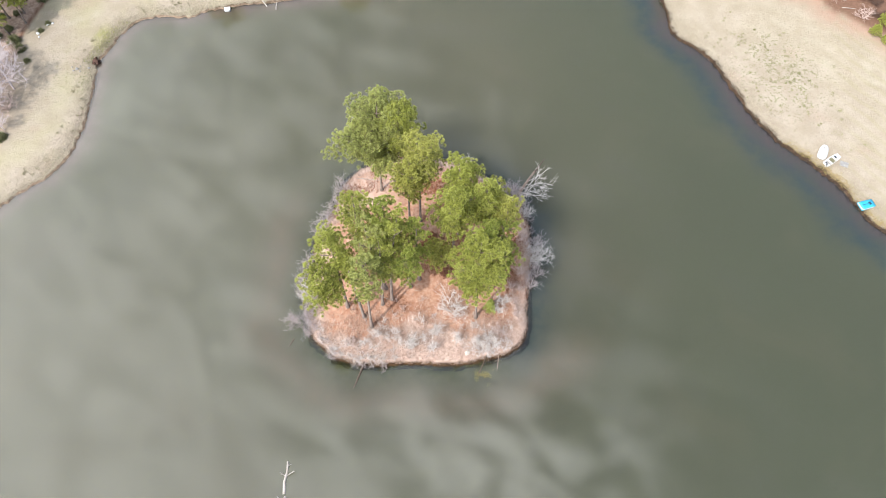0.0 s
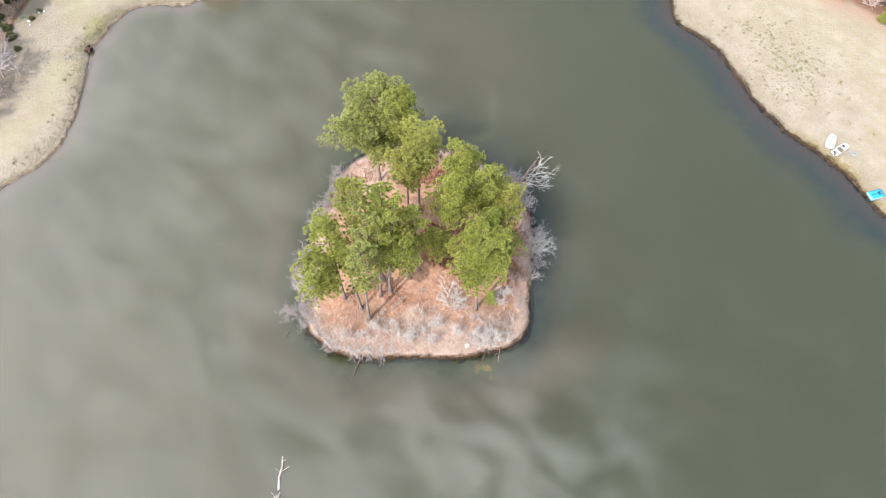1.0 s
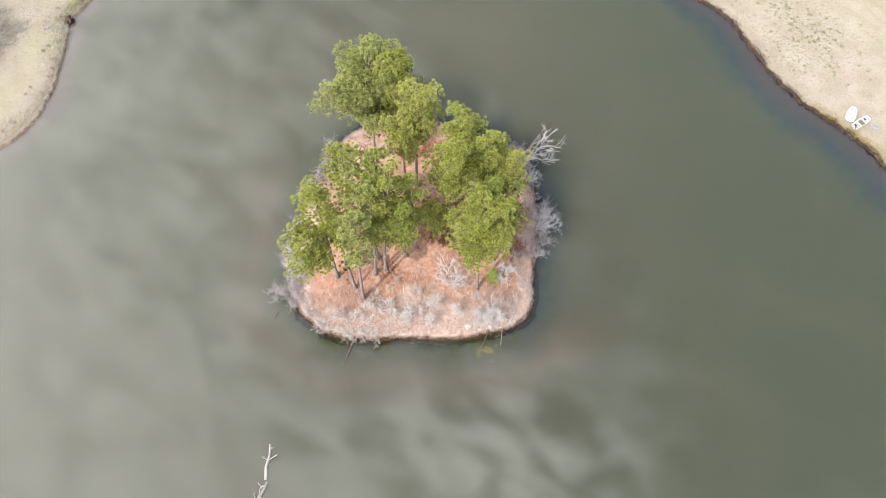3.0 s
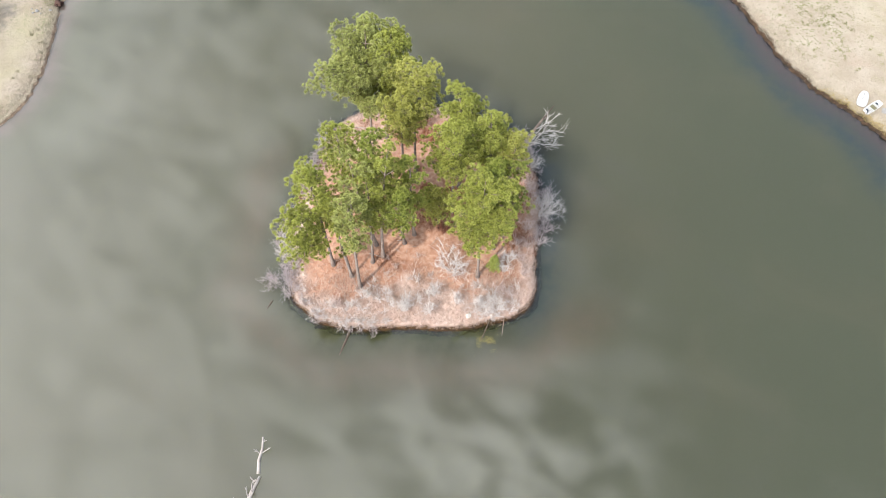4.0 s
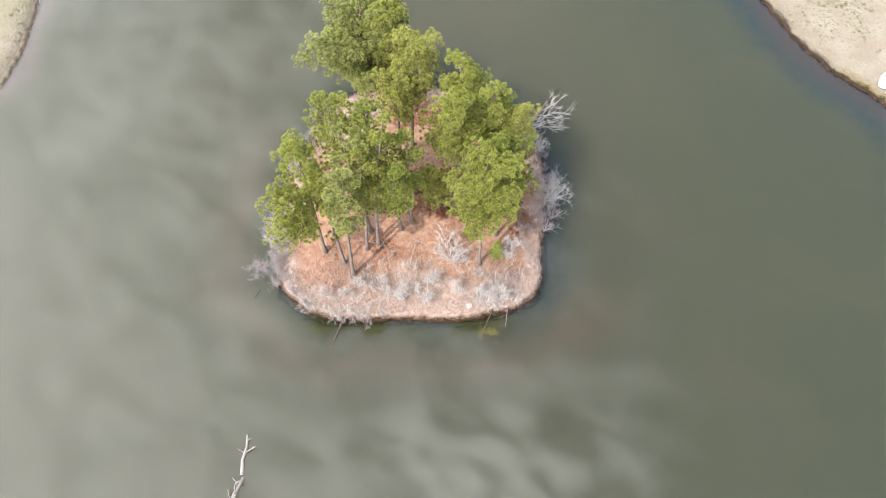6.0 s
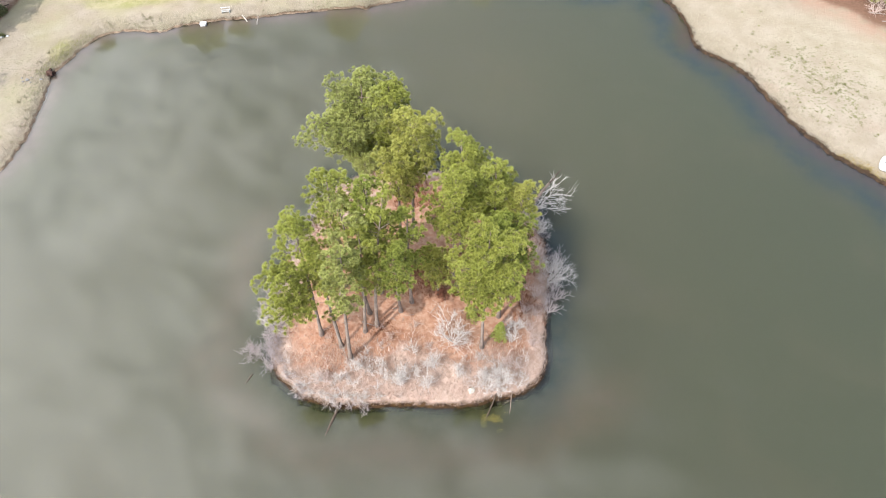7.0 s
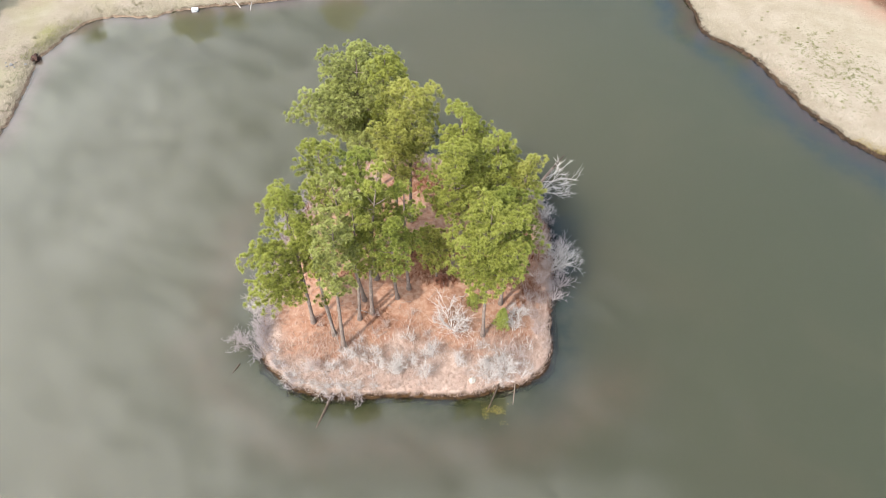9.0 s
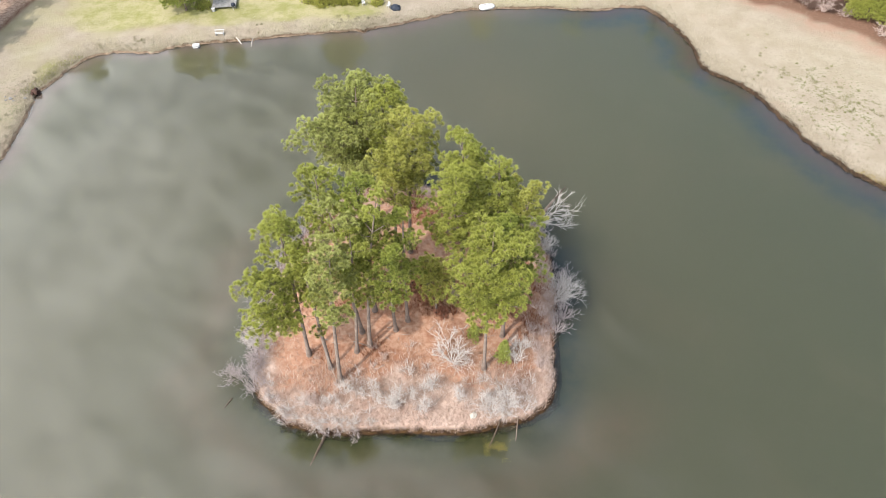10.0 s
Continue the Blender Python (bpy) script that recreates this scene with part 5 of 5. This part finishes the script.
# ---- boats and small things on the banks ----
def box_mesh(w, d, h, bevel=0.02, at=(0, 0, 0)):
    bm = bmesh.new()
    bmesh.ops.create_cube(bm, size=1.0)
    bmesh.ops.scale(bm, vec=(w, d, h), verts=bm.verts)
    if bevel:
        bmesh.ops.bevel(bm, geom=bm.edges[:], offset=bevel, segments=2, affect="EDGES")
    bmesh.ops.translate(bm, vec=at, verts=bm.verts)
    return bm


def hull_mesh(length, width, height, wall=0.05, blunt=0.75):
    """An open boat: flat floor, flared sides, blunt stern and drawn-in bow; hollow inside."""
    bm = bmesh.new()
    rings = []
    for inner in (False, True):
        for k in range(9):
            s = k / 8
            half = width / 2 * (blunt + (1 - blunt) * math.sin(math.pi * min(1, 0.25 + s * 0.75)) if s < 0.6 else (1 - ((s - 0.6) / 0.4) ** 2.2 * 0.36))
            x = (s - 0.5) * length * (1 - 2 * wall / length * inner)
            low = wall if inner else 0.0
            low += 0.12 * max(0, s - 0.7) ** 2 * 10 * height
            half -= wall * inner
            ring = [bm.verts.new((x, y, z)) for y, z in ((half, height + 0.08 * s), (half * 0.8, low), (-half * 0.8, low), (-half, height + 0.08 * s))]
            rings.append(ring)
    for base in (0, 9):
        for k in range(8):
            for i in range(3):
                face = [rings[base + k][i], rings[base + k + 1][i], rings[base + k + 1][i + 1], rings[base + k][i + 1]]
                bm.faces.new(face if base == 0 else face[::-1])
    for k in range(8):
        for i in (0, 3):
            bm.faces.new([rings[k][i], rings[9 + k][i], rings[10 + k][i], rings[k + 1][i]])
    for k in (0, 8):
        bm.faces.new(rings[k])
        bm.faces.new(rings[9 + k][::-1])
        bm.faces.new([rings[k][0], rings[k][3], rings[9 + k][3], rings[9 + k][0]])
    bmesh.ops.recalc_face_normals(bm, faces=bm.faces)
    return bm


def jon_boat(x, y, turn):
    boat = thing("jon_boat", (x, y, floor_at(x, y) + 0.02), "white flat-bottomed rowing boat drawn up on the grass", "boat", "boats on the bank", turn)
    part("hull", hull_mesh(3.25, 1.3, 0.42), WHITE_PLASTIC, boat)
    part("floor_panel", box_mesh(1.0, 0.98, 0.03, 0.008, (-0.03, 0, 0.13)), MUD_GREEN, boat, "olive-green floor")
    for s, wide in ((-1.2, 1.12), (-0.62, 1.2), (0.55, 1.16), (1.1, 0.85)):
        part("bench", box_mesh(0.22, wide * 0.92, 0.05, 0.012, (s, 0, 0.36)), WHITE_PLASTIC, boat)
    for s in (-1.42, 0.82):
        cushion = part("seat", box_mesh(0.32, 0.4, 0.12, 0.04, (s, 0.12, 0.42)), DARK_PLASTIC, boat, "dark folded seat")
        part("hinge", box_mesh(0.05, 0.3, 0.05, 0.015, (s + 0.16, 0.12, 0.44)), GREY_METAL, cushion)
    part("motor_arm", box_mesh(0.55, 0.1, 0.1, 0.03, (-1.95, -0.2, 0.36)), GREY_METAL, boat, "grey motor bracket")
    motor = part("motor", box_mesh(0.22, 0.22, 0.5, 0.06, (-1.75, -0.2, 0.34)), DARK_PLASTIC, boat, "small dark outboard motor")
    part("tiller", box_mesh(0.4, 0.05, 0.05, 0.015, (-1.45, -0.2, 0.56)), DARK_PLASTIC, motor)
    part("propeller", box_mesh(0.04, 0.2, 0.06, 0.015, (-1.88, -0.2, 0.12)), GREY_METAL, motor)
    for s, wide in ((-0.92, 0.95), (0.28, 0.98), (0.82, 0.8)):
        part("footwell", box_mesh(0.3, wide, 0.03, 0.008, (s, 0, 0.12)), MUD_GREEN, boat, "olive-grey bare floor")
    return boat


def upturned_boat(x, y, turn, length, width, label):
    """A hull lying keel up: a long rounded shell with a flat keel panel and rim."""
    boat = thing("upturned_boat", (x, y, floor_at(x, y) + 0.02), label, "boat", "boats on the bank", turn)
    bm = bmesh.new()
    bmesh.ops.create_uvsphere(bm, u_segments=28, v_segments=12, radius=1.0)
    for v in bm.verts:
        flat = lambda c, p: math.copysign(abs(c) ** p, c)
        v.co = Vector((flat(v.co.x, 0.75) * length / 2, flat(v.co.y, 0.7) * width / 2 * (1 - 0.18 * v.co.x), max(v.co.z, 0) ** 0.6 * 0.5))
    part("hull", bm, WHITE_PLASTIC, boat, smooth=True)
    part("keel", box_mesh(length * 0.6, 0.1, 0.06, 0.02, (0, 0, 0.5)), WHITE_PLASTIC, boat)
    for side in (-1, 1):
        part("strake", box_mesh(length * 0.5, 0.06, 0.04, 0.012, (0, side * width * 0.24, 0.47)), WHITE_PLASTIC, boat)
    part("rim", box_mesh(length * 0.6, width * 0.7, 0.05, 0.02, (0, 0, 0.03)), WHITE_PLASTIC, boat)
    part("transom_plate", box_mesh(0.1, width * 0.3, 0.08, 0.02, (-length * 0.4, 0, 0.42)), GREY_METAL, boat, "dull metal plate at the stern")
    for dx in (-0.1, 0.16):
        part("scuff_mark", box_mesh(length * 0.1, width * 0.12, 0.02, 0.006, (dx * length, width * 0.1, 0.5)), GREY_BOARD, boat, "grey scuffed patch")


def pedal_boat(x, y, turn):
    boat = thing("pedal_boat", (x, y, floor_at(x, y) + 0.02), "bright blue plastic pedal boat pulled up on the bank", "boat", "boats on the bank", turn)
    bm = bmesh.new()
    bmesh.ops.create_cube(bm, size=1.0)
    bmesh.ops.subdivide_edges(bm, edges=bm.edges[:], cuts=3, use_grid_fill=True)
    for v in bm.verts:
        bow = max(0.0, v.co.x)
        v.co = Vector((v.co.x * 2.5, v.co.y * 1.55 * (1 - 0.5 * bow ** 2), v.co.z * 0.42 + 0.21 + 0.12 * bow))
    bmesh.ops.bevel(bm, geom=[e for e in bm.edges if len(e.link_faces) == 2 and e.calc_face_angle(0) > 0.6], offset=0.06, segments=2, affect="EDGES")
    part("hull", bm, BLUE_PLASTIC, boat, smooth=True)
    part("stern_rim", box_mesh(0.08, 1.4, 0.2, 0.03, (-1.25, 0, 0.38)), WHITE_PLASTIC, boat, "pale scuffed stern edge")
    part("side_rim", box_mesh(2.0, 0.07, 0.12, 0.025, (-0.15, -0.76, 0.4)), WHITE_PLASTIC, boat, "pale scuffed side edge")
    part("tiller_slot", box_mesh(1.2, 0.08, 0.03, 0.01, (-0.3, 0.05, 0.435)), DARK_PLASTIC, boat, "dark centre slot")
    for side in (-1, 1):
        part("seat_well", box_mesh(0.42, 0.24, 0.05, 0.02, (0.55, side * 0.16 + 0.05, 0.46)), DARK_PLASTIC, boat, "dark seat hollow")
        part("pontoon", box_mesh(2.1, 0.34, 0.16, 0.06, (0, side * 0.55, 0.06)), BLUE_PLASTIC, boat)
    return boat


rowing = jon_boat(60.2, 61.2, 32)
rowing.matrix_world = rowing.matrix_world @ Matrix.Scale(0.88, 4)
upturned_boat(59.3, 62.8, 60, 3.0, 1.42, "white upturned dinghy lying on the grass")
pedaller = pedal_boat(63.0, 53.1, 14)
pedaller.matrix_world = pedaller.matrix_world @ Matrix.Scale(0.9, 4)
upturned_boat(9.2, 108.0, 15, 2.8, 1.6, "white upturned dinghy at the far bank")
board = thing("board", (61.9, 60.5, floor_at(61.9, 60.5) + 0.03), "pale weathered sheet of board lying on the grass", "board", turn=-25)
part("sheet", box_mesh(1.25, 1.0, 0.05, 0.01), GREY_BOARD, board)
part("batten", box_mesh(1.2, 0.08, 0.05, 0.01, (0, 0.3, 0.045)), GREY_BOARD, board)

crate = thing("white_cooler", (-37.6, 97.6, floor_at(-37.6, 97.6)), "white box standing at the water's edge", "box", turn=6)
part("body", box_mesh(1.0, 0.75, 0.6, 0.04, (0, 0, 0.3)), WHITE_PLASTIC, crate)
lid = part("lid", box_mesh(1.06, 0.8, 0.12, 0.03, (0, 0, 0.66)), WHITE_PLASTIC, crate)
part("handle", box_mesh(0.3, 0.05, 0.05, 0.015, (0, -0.42, 0.66)), GREY_METAL, lid)
part("vent", box_mesh(0.2, 0.06, 0.4, 0.01, (0.42, -0.37, 0.3)), DARK_PLASTIC, crate, "dark side opening")

seat = thing("bench", (-34.3, 100.4, floor_at(-34.3, 100.4)), "white plank bench facing the pond", "bench", turn=5)
seat.matrix_world = seat.matrix_world @ Matrix.Scale(0.8, 4)
for dy, z, wide in ((-0.42, 0.45, 1.5), (0.0, 0.48, 1.9), (0.36, 0.85, 2.0)):
    part("plank", box_mesh(wide, 0.22, 0.05, 0.012, (0, dy, z)), WHITE_PLASTIC, seat)
for sx in (-0.75, 0.75):
    part("leg", box_mesh(0.09, 0.8, 0.42, 0.012, (sx, -0.1, 0.21)), WHITE_PLASTIC, seat)
    part("back_post", box_mesh(0.08, 0.07, 0.9, 0.012, (sx, 0.3, 0.45)), WHITE_PLASTIC, seat)


def slanted_post(x0, y0, x1, y1, z1, girth, label, material):
    post = Pile()
    post.tube([(x0, y0, -0.6), ((x0 + x1) / 2, (y0 + y1) / 2, z1 * 0.45), (x1, y1, z1)], [girth, girth * 0.95, girth * 0.8], 8)
    tagged(post.object("post", material, None, smooth=True), label, "post", "posts in the shallows")


slanted_post(-30.2, 97.8, -31.5, 99.3, 0.55, 0.09, "tan wooden post slanting out of the shallows", STONE)
slanted_post(-29.0, 97.0, -28.7, 98.6, 0.7, 0.09, "pale wooden post slanting out of the shallows", PALE_WOOD)


def deck(x, y, turn):
    """A low grey board platform with odds and ends on it."""
    z = floor_at(x, y)
    ob = thing("board_deck", (x, y, z), "weathered grey board platform on the lawn", "deck", turn=turn)
    for k in range(14):
        part("board", box_mesh(0.27, 3.2, 0.05, 0.008, (-1.9 + k * 0.285, 0.015 * math.sin(k * 5), 0.42 + 0.006 * math.sin(k * 3))), GREY_BOARD, ob)
    for dy in (-1.3, 0, 1.3):
        part("joist", box_mesh(4.0, 0.1, 0.18, 0.01, (-0.05, dy, 0.3)), GREY_BOARD, ob)
    for sx in (-1.8, 1.7):
        for sy in (-1.3, 1.3):
            part("foot", box_mesh(0.14, 0.14, 0.34, 0.01, (sx, sy, 0.12)), GREY_BOARD, ob)


deck(-35.0, 109.3, 6)
bucket = thing("white_bucket", (-36.6, 107.3, floor_at(-36.6, 107.3)), "white bucket beside the board platform", "bucket")
body = Pile()
body.tube([(0, 0, 0), (0, 0, 0.25), (0, 0, 0.5)], [0.26, 0.29, 0.33], 16)
body.object("body", WHITE_PLASTIC, bucket, smooth=True)
part("lid", box_mesh(0.5, 0.5, 0.04, 0.015, (0, 0, 0.52)), WHITE_PLASTIC, bucket)
grill = thing("grill", (-33.3, 107.8, floor_at(-33.3, 107.8)), "dark kettle grill beside the board platform", "grill")
bm = bmesh.new()
bmesh.ops.create_uvsphere(bm, u_segments=16, v_segments=10, radius=0.36)
bmesh.ops.translate(bm, vec=(0, 0, 0.85), verts=bm.verts)
kettle = part("kettle", bm, DARK_PLASTIC, grill, smooth=True)
part("lid_handle", box_mesh(0.16, 0.04, 0.05, 0.012, (0, 0, 1.23)), GREY_BOARD, kettle)
for a in (0.4, 2.5, 4.6):
    leg = Pile()
    leg.tube([(0.1 * math.cos(a), 0.1 * math.sin(a), 0.6), (0.34 * math.cos(a), 0.34 * math.sin(a), 0.0)], [0.025, 0.025], 6)
    leg.object("leg", GREY_METAL, grill)


def garden_chair(x, y, turn, material, label):
    chair = thing("garden_chair", (x, y, floor_at(x, y)), label, "chair", "chairs on the lawn", turn)
    part("seat", box_mesh(0.5, 0.5, 0.05, 0.015, (0, 0, 0.42)), material, chair)
    part("backrest", box_mesh(0.5, 0.06, 0.55, 0.015, (0, 0.26, 0.72)), material, chair)
    for sx in (-0.22, 0.22):
        part("armrest", box_mesh(0.07, 0.5, 0.04, 0.01, (sx, 0, 0.64)), material, chair)
        for sy in (-0.21, 0.21):
            part("leg", box_mesh(0.05, 0.05, 0.42, 0.008, (sx, sy, 0.2)), material, chair)


garden_chair(-11.6, 108.4, 20, WHITE_PLASTIC, "white garden chair on the lawn")
garden_chair(-7.4, 107.6, -40, WHITE_PLASTIC, "white garden chair beside a covered heap")
tarp = thing("covered_heap", (-6.2, 107.3, floor_at(-6.2, 107.3)), "dark blue tarpaulin thrown over a heap", "tarpaulin")
bm = bmesh.new()
bmesh.ops.create_icosphere(bm, subdivisions=3, radius=1.0)
for v in bm.verts:
    wave = 1 + 0.18 * math.sin(v.co.x * 6) * math.cos(v.co.y * 5)
    v.co = Vector((v.co.x * 0.85 * wave, v.co.y * 0.75 * wave, max(v.co.z, -0.1) * 0.7 * wave))
part("sheet", bm, DARK_PLASTIC, tarp, smooth=True)


def rock(x, y, size, seed, label, material=STONE, group="pale stones"):
    rng = np.random.default_rng(seed)
    bm = bmesh.new()
    bmesh.ops.create_icosphere(bm, subdivisions=2, radius=1.0)
    push = rng.normal(0, 0.1, 3)
    for v in bm.verts:
        k = 1 + 0.22 * math.sin(v.co.x * 3 + seed) * math.cos(v.co.y * 4 - seed) + push[0] * v.co.z
        v.co = Vector((v.co.x * k, v.co.y * k * 0.8, v.co.z * k * 0.55)) * size
    me = bpy.data.meshes.new("stone")
    bm.to_mesh(me)
    bm.free()
    me.materials.append(material)
    ob = new("stone", me)
    ob.matrix_world = pose(x, y, floor_at(x, y) + 0.12 * size, 0, 0, seed * 40)
    return tagged(ob, label, "stone", group)


rock(2.9, 31.5, 0.42, 1, "pale stone in the dead grass")
for k, (x, y, size) in enumerate([(-61.3, 83.9, 0.4), (-60.7, 83.4, 0.25), (-61.8, 83.5, 0.25), (-60.9, 84.5, 0.2), (-62.2, 84.3, 0.2), (-55.3, 92.9, 0.2), (-59.4, 84.2, 0.3)]):
    rock(x, y, size * 0.8, k + 3, "pale stone near the water's edge", GREY_BOARD)
for k, (x, y, size) in enumerate([(-69.8, 92.0, 0.4), (-68.6, 94.2, 0.5), (-67.9, 94.5, 0.35), (-69.4, 91.2, 0.3), (-69.7, 69.9, 0.4)]):
    rock(x, y, size * 0.8, k + 13, "white sack lying among low green plants", WHITE_PLASTIC, "white sacks")


def culvert(x, y, turn):
    """A rusty pipe end with clods and roots round it where a drain enters the pond."""
    ob = thing("drain_pipe", (x, y, 0.35), "rusty brown drain pipe end in the bank", "pipe", turn=turn)
    pipe = Pile()
    a = np.linspace(0, math.tau, 19)[:-1]
    shell = np.array([[(s, r * math.cos(t), r * math.sin(t)) for t in a] for s, r in ((-0.9, 0.55), (0.7, 0.55), (0.7, 0.47), (-0.9, 0.47))])
    faces = [[k * 18 + i, k * 18 + (i + 1) % 18, ((k + 1) % 4) * 18 + (i + 1) % 18, ((k + 1) % 4) * 18 + i] for k in range(4) for i in range(18)]
    pipe.put(shell.reshape(-1, 3), faces)
    pipe.object("pipe", RUST, ob)
    clods = np.random.default_rng(7)
    for k in range(6):
        bm = bmesh.new()
        bmesh.ops.create_icosphere(bm, subdivisions=2, radius=0.36 * clods.uniform(0.6, 1.1))
        for v in bm.verts:
            v.co *= 1 + 0.25 * math.sin(v.co.x * 11 + k) * math.cos(v.co.y * 9)
        bmesh.ops.translate(bm, vec=(clods.uniform(-0.8, 0.5), clods.choice([-1, 1]) * clods.uniform(0.5, 1.0), clods.uniform(-0.3, 0.2)), verts=bm.verts)
        part("clod", bm, RUST, ob, "dark earth clod")
    return ob


drain = culvert(-58.4, 85.7, -20)
drain.matrix_world = drain.matrix_world @ Matrix.Scale(0.65, 4)

# Yellow water weed under the surface south of the islet.
rng = np.random.default_rng(23)
x, y = 4.9 + 0.9 * rng.normal(size=1400), 28.3 + 0.55 * rng.normal(size=1400)
ok = rough_noise(x, y, 0.8, 65, 2) > 0.12
x, y = x[ok], y[ok]
tufts("water_weed", x, y, np.full_like(x, 0.01), 0.05, 0.045, 4.0, WEED, "patch of yellow weed floating in the shallow water", "weed", 24)
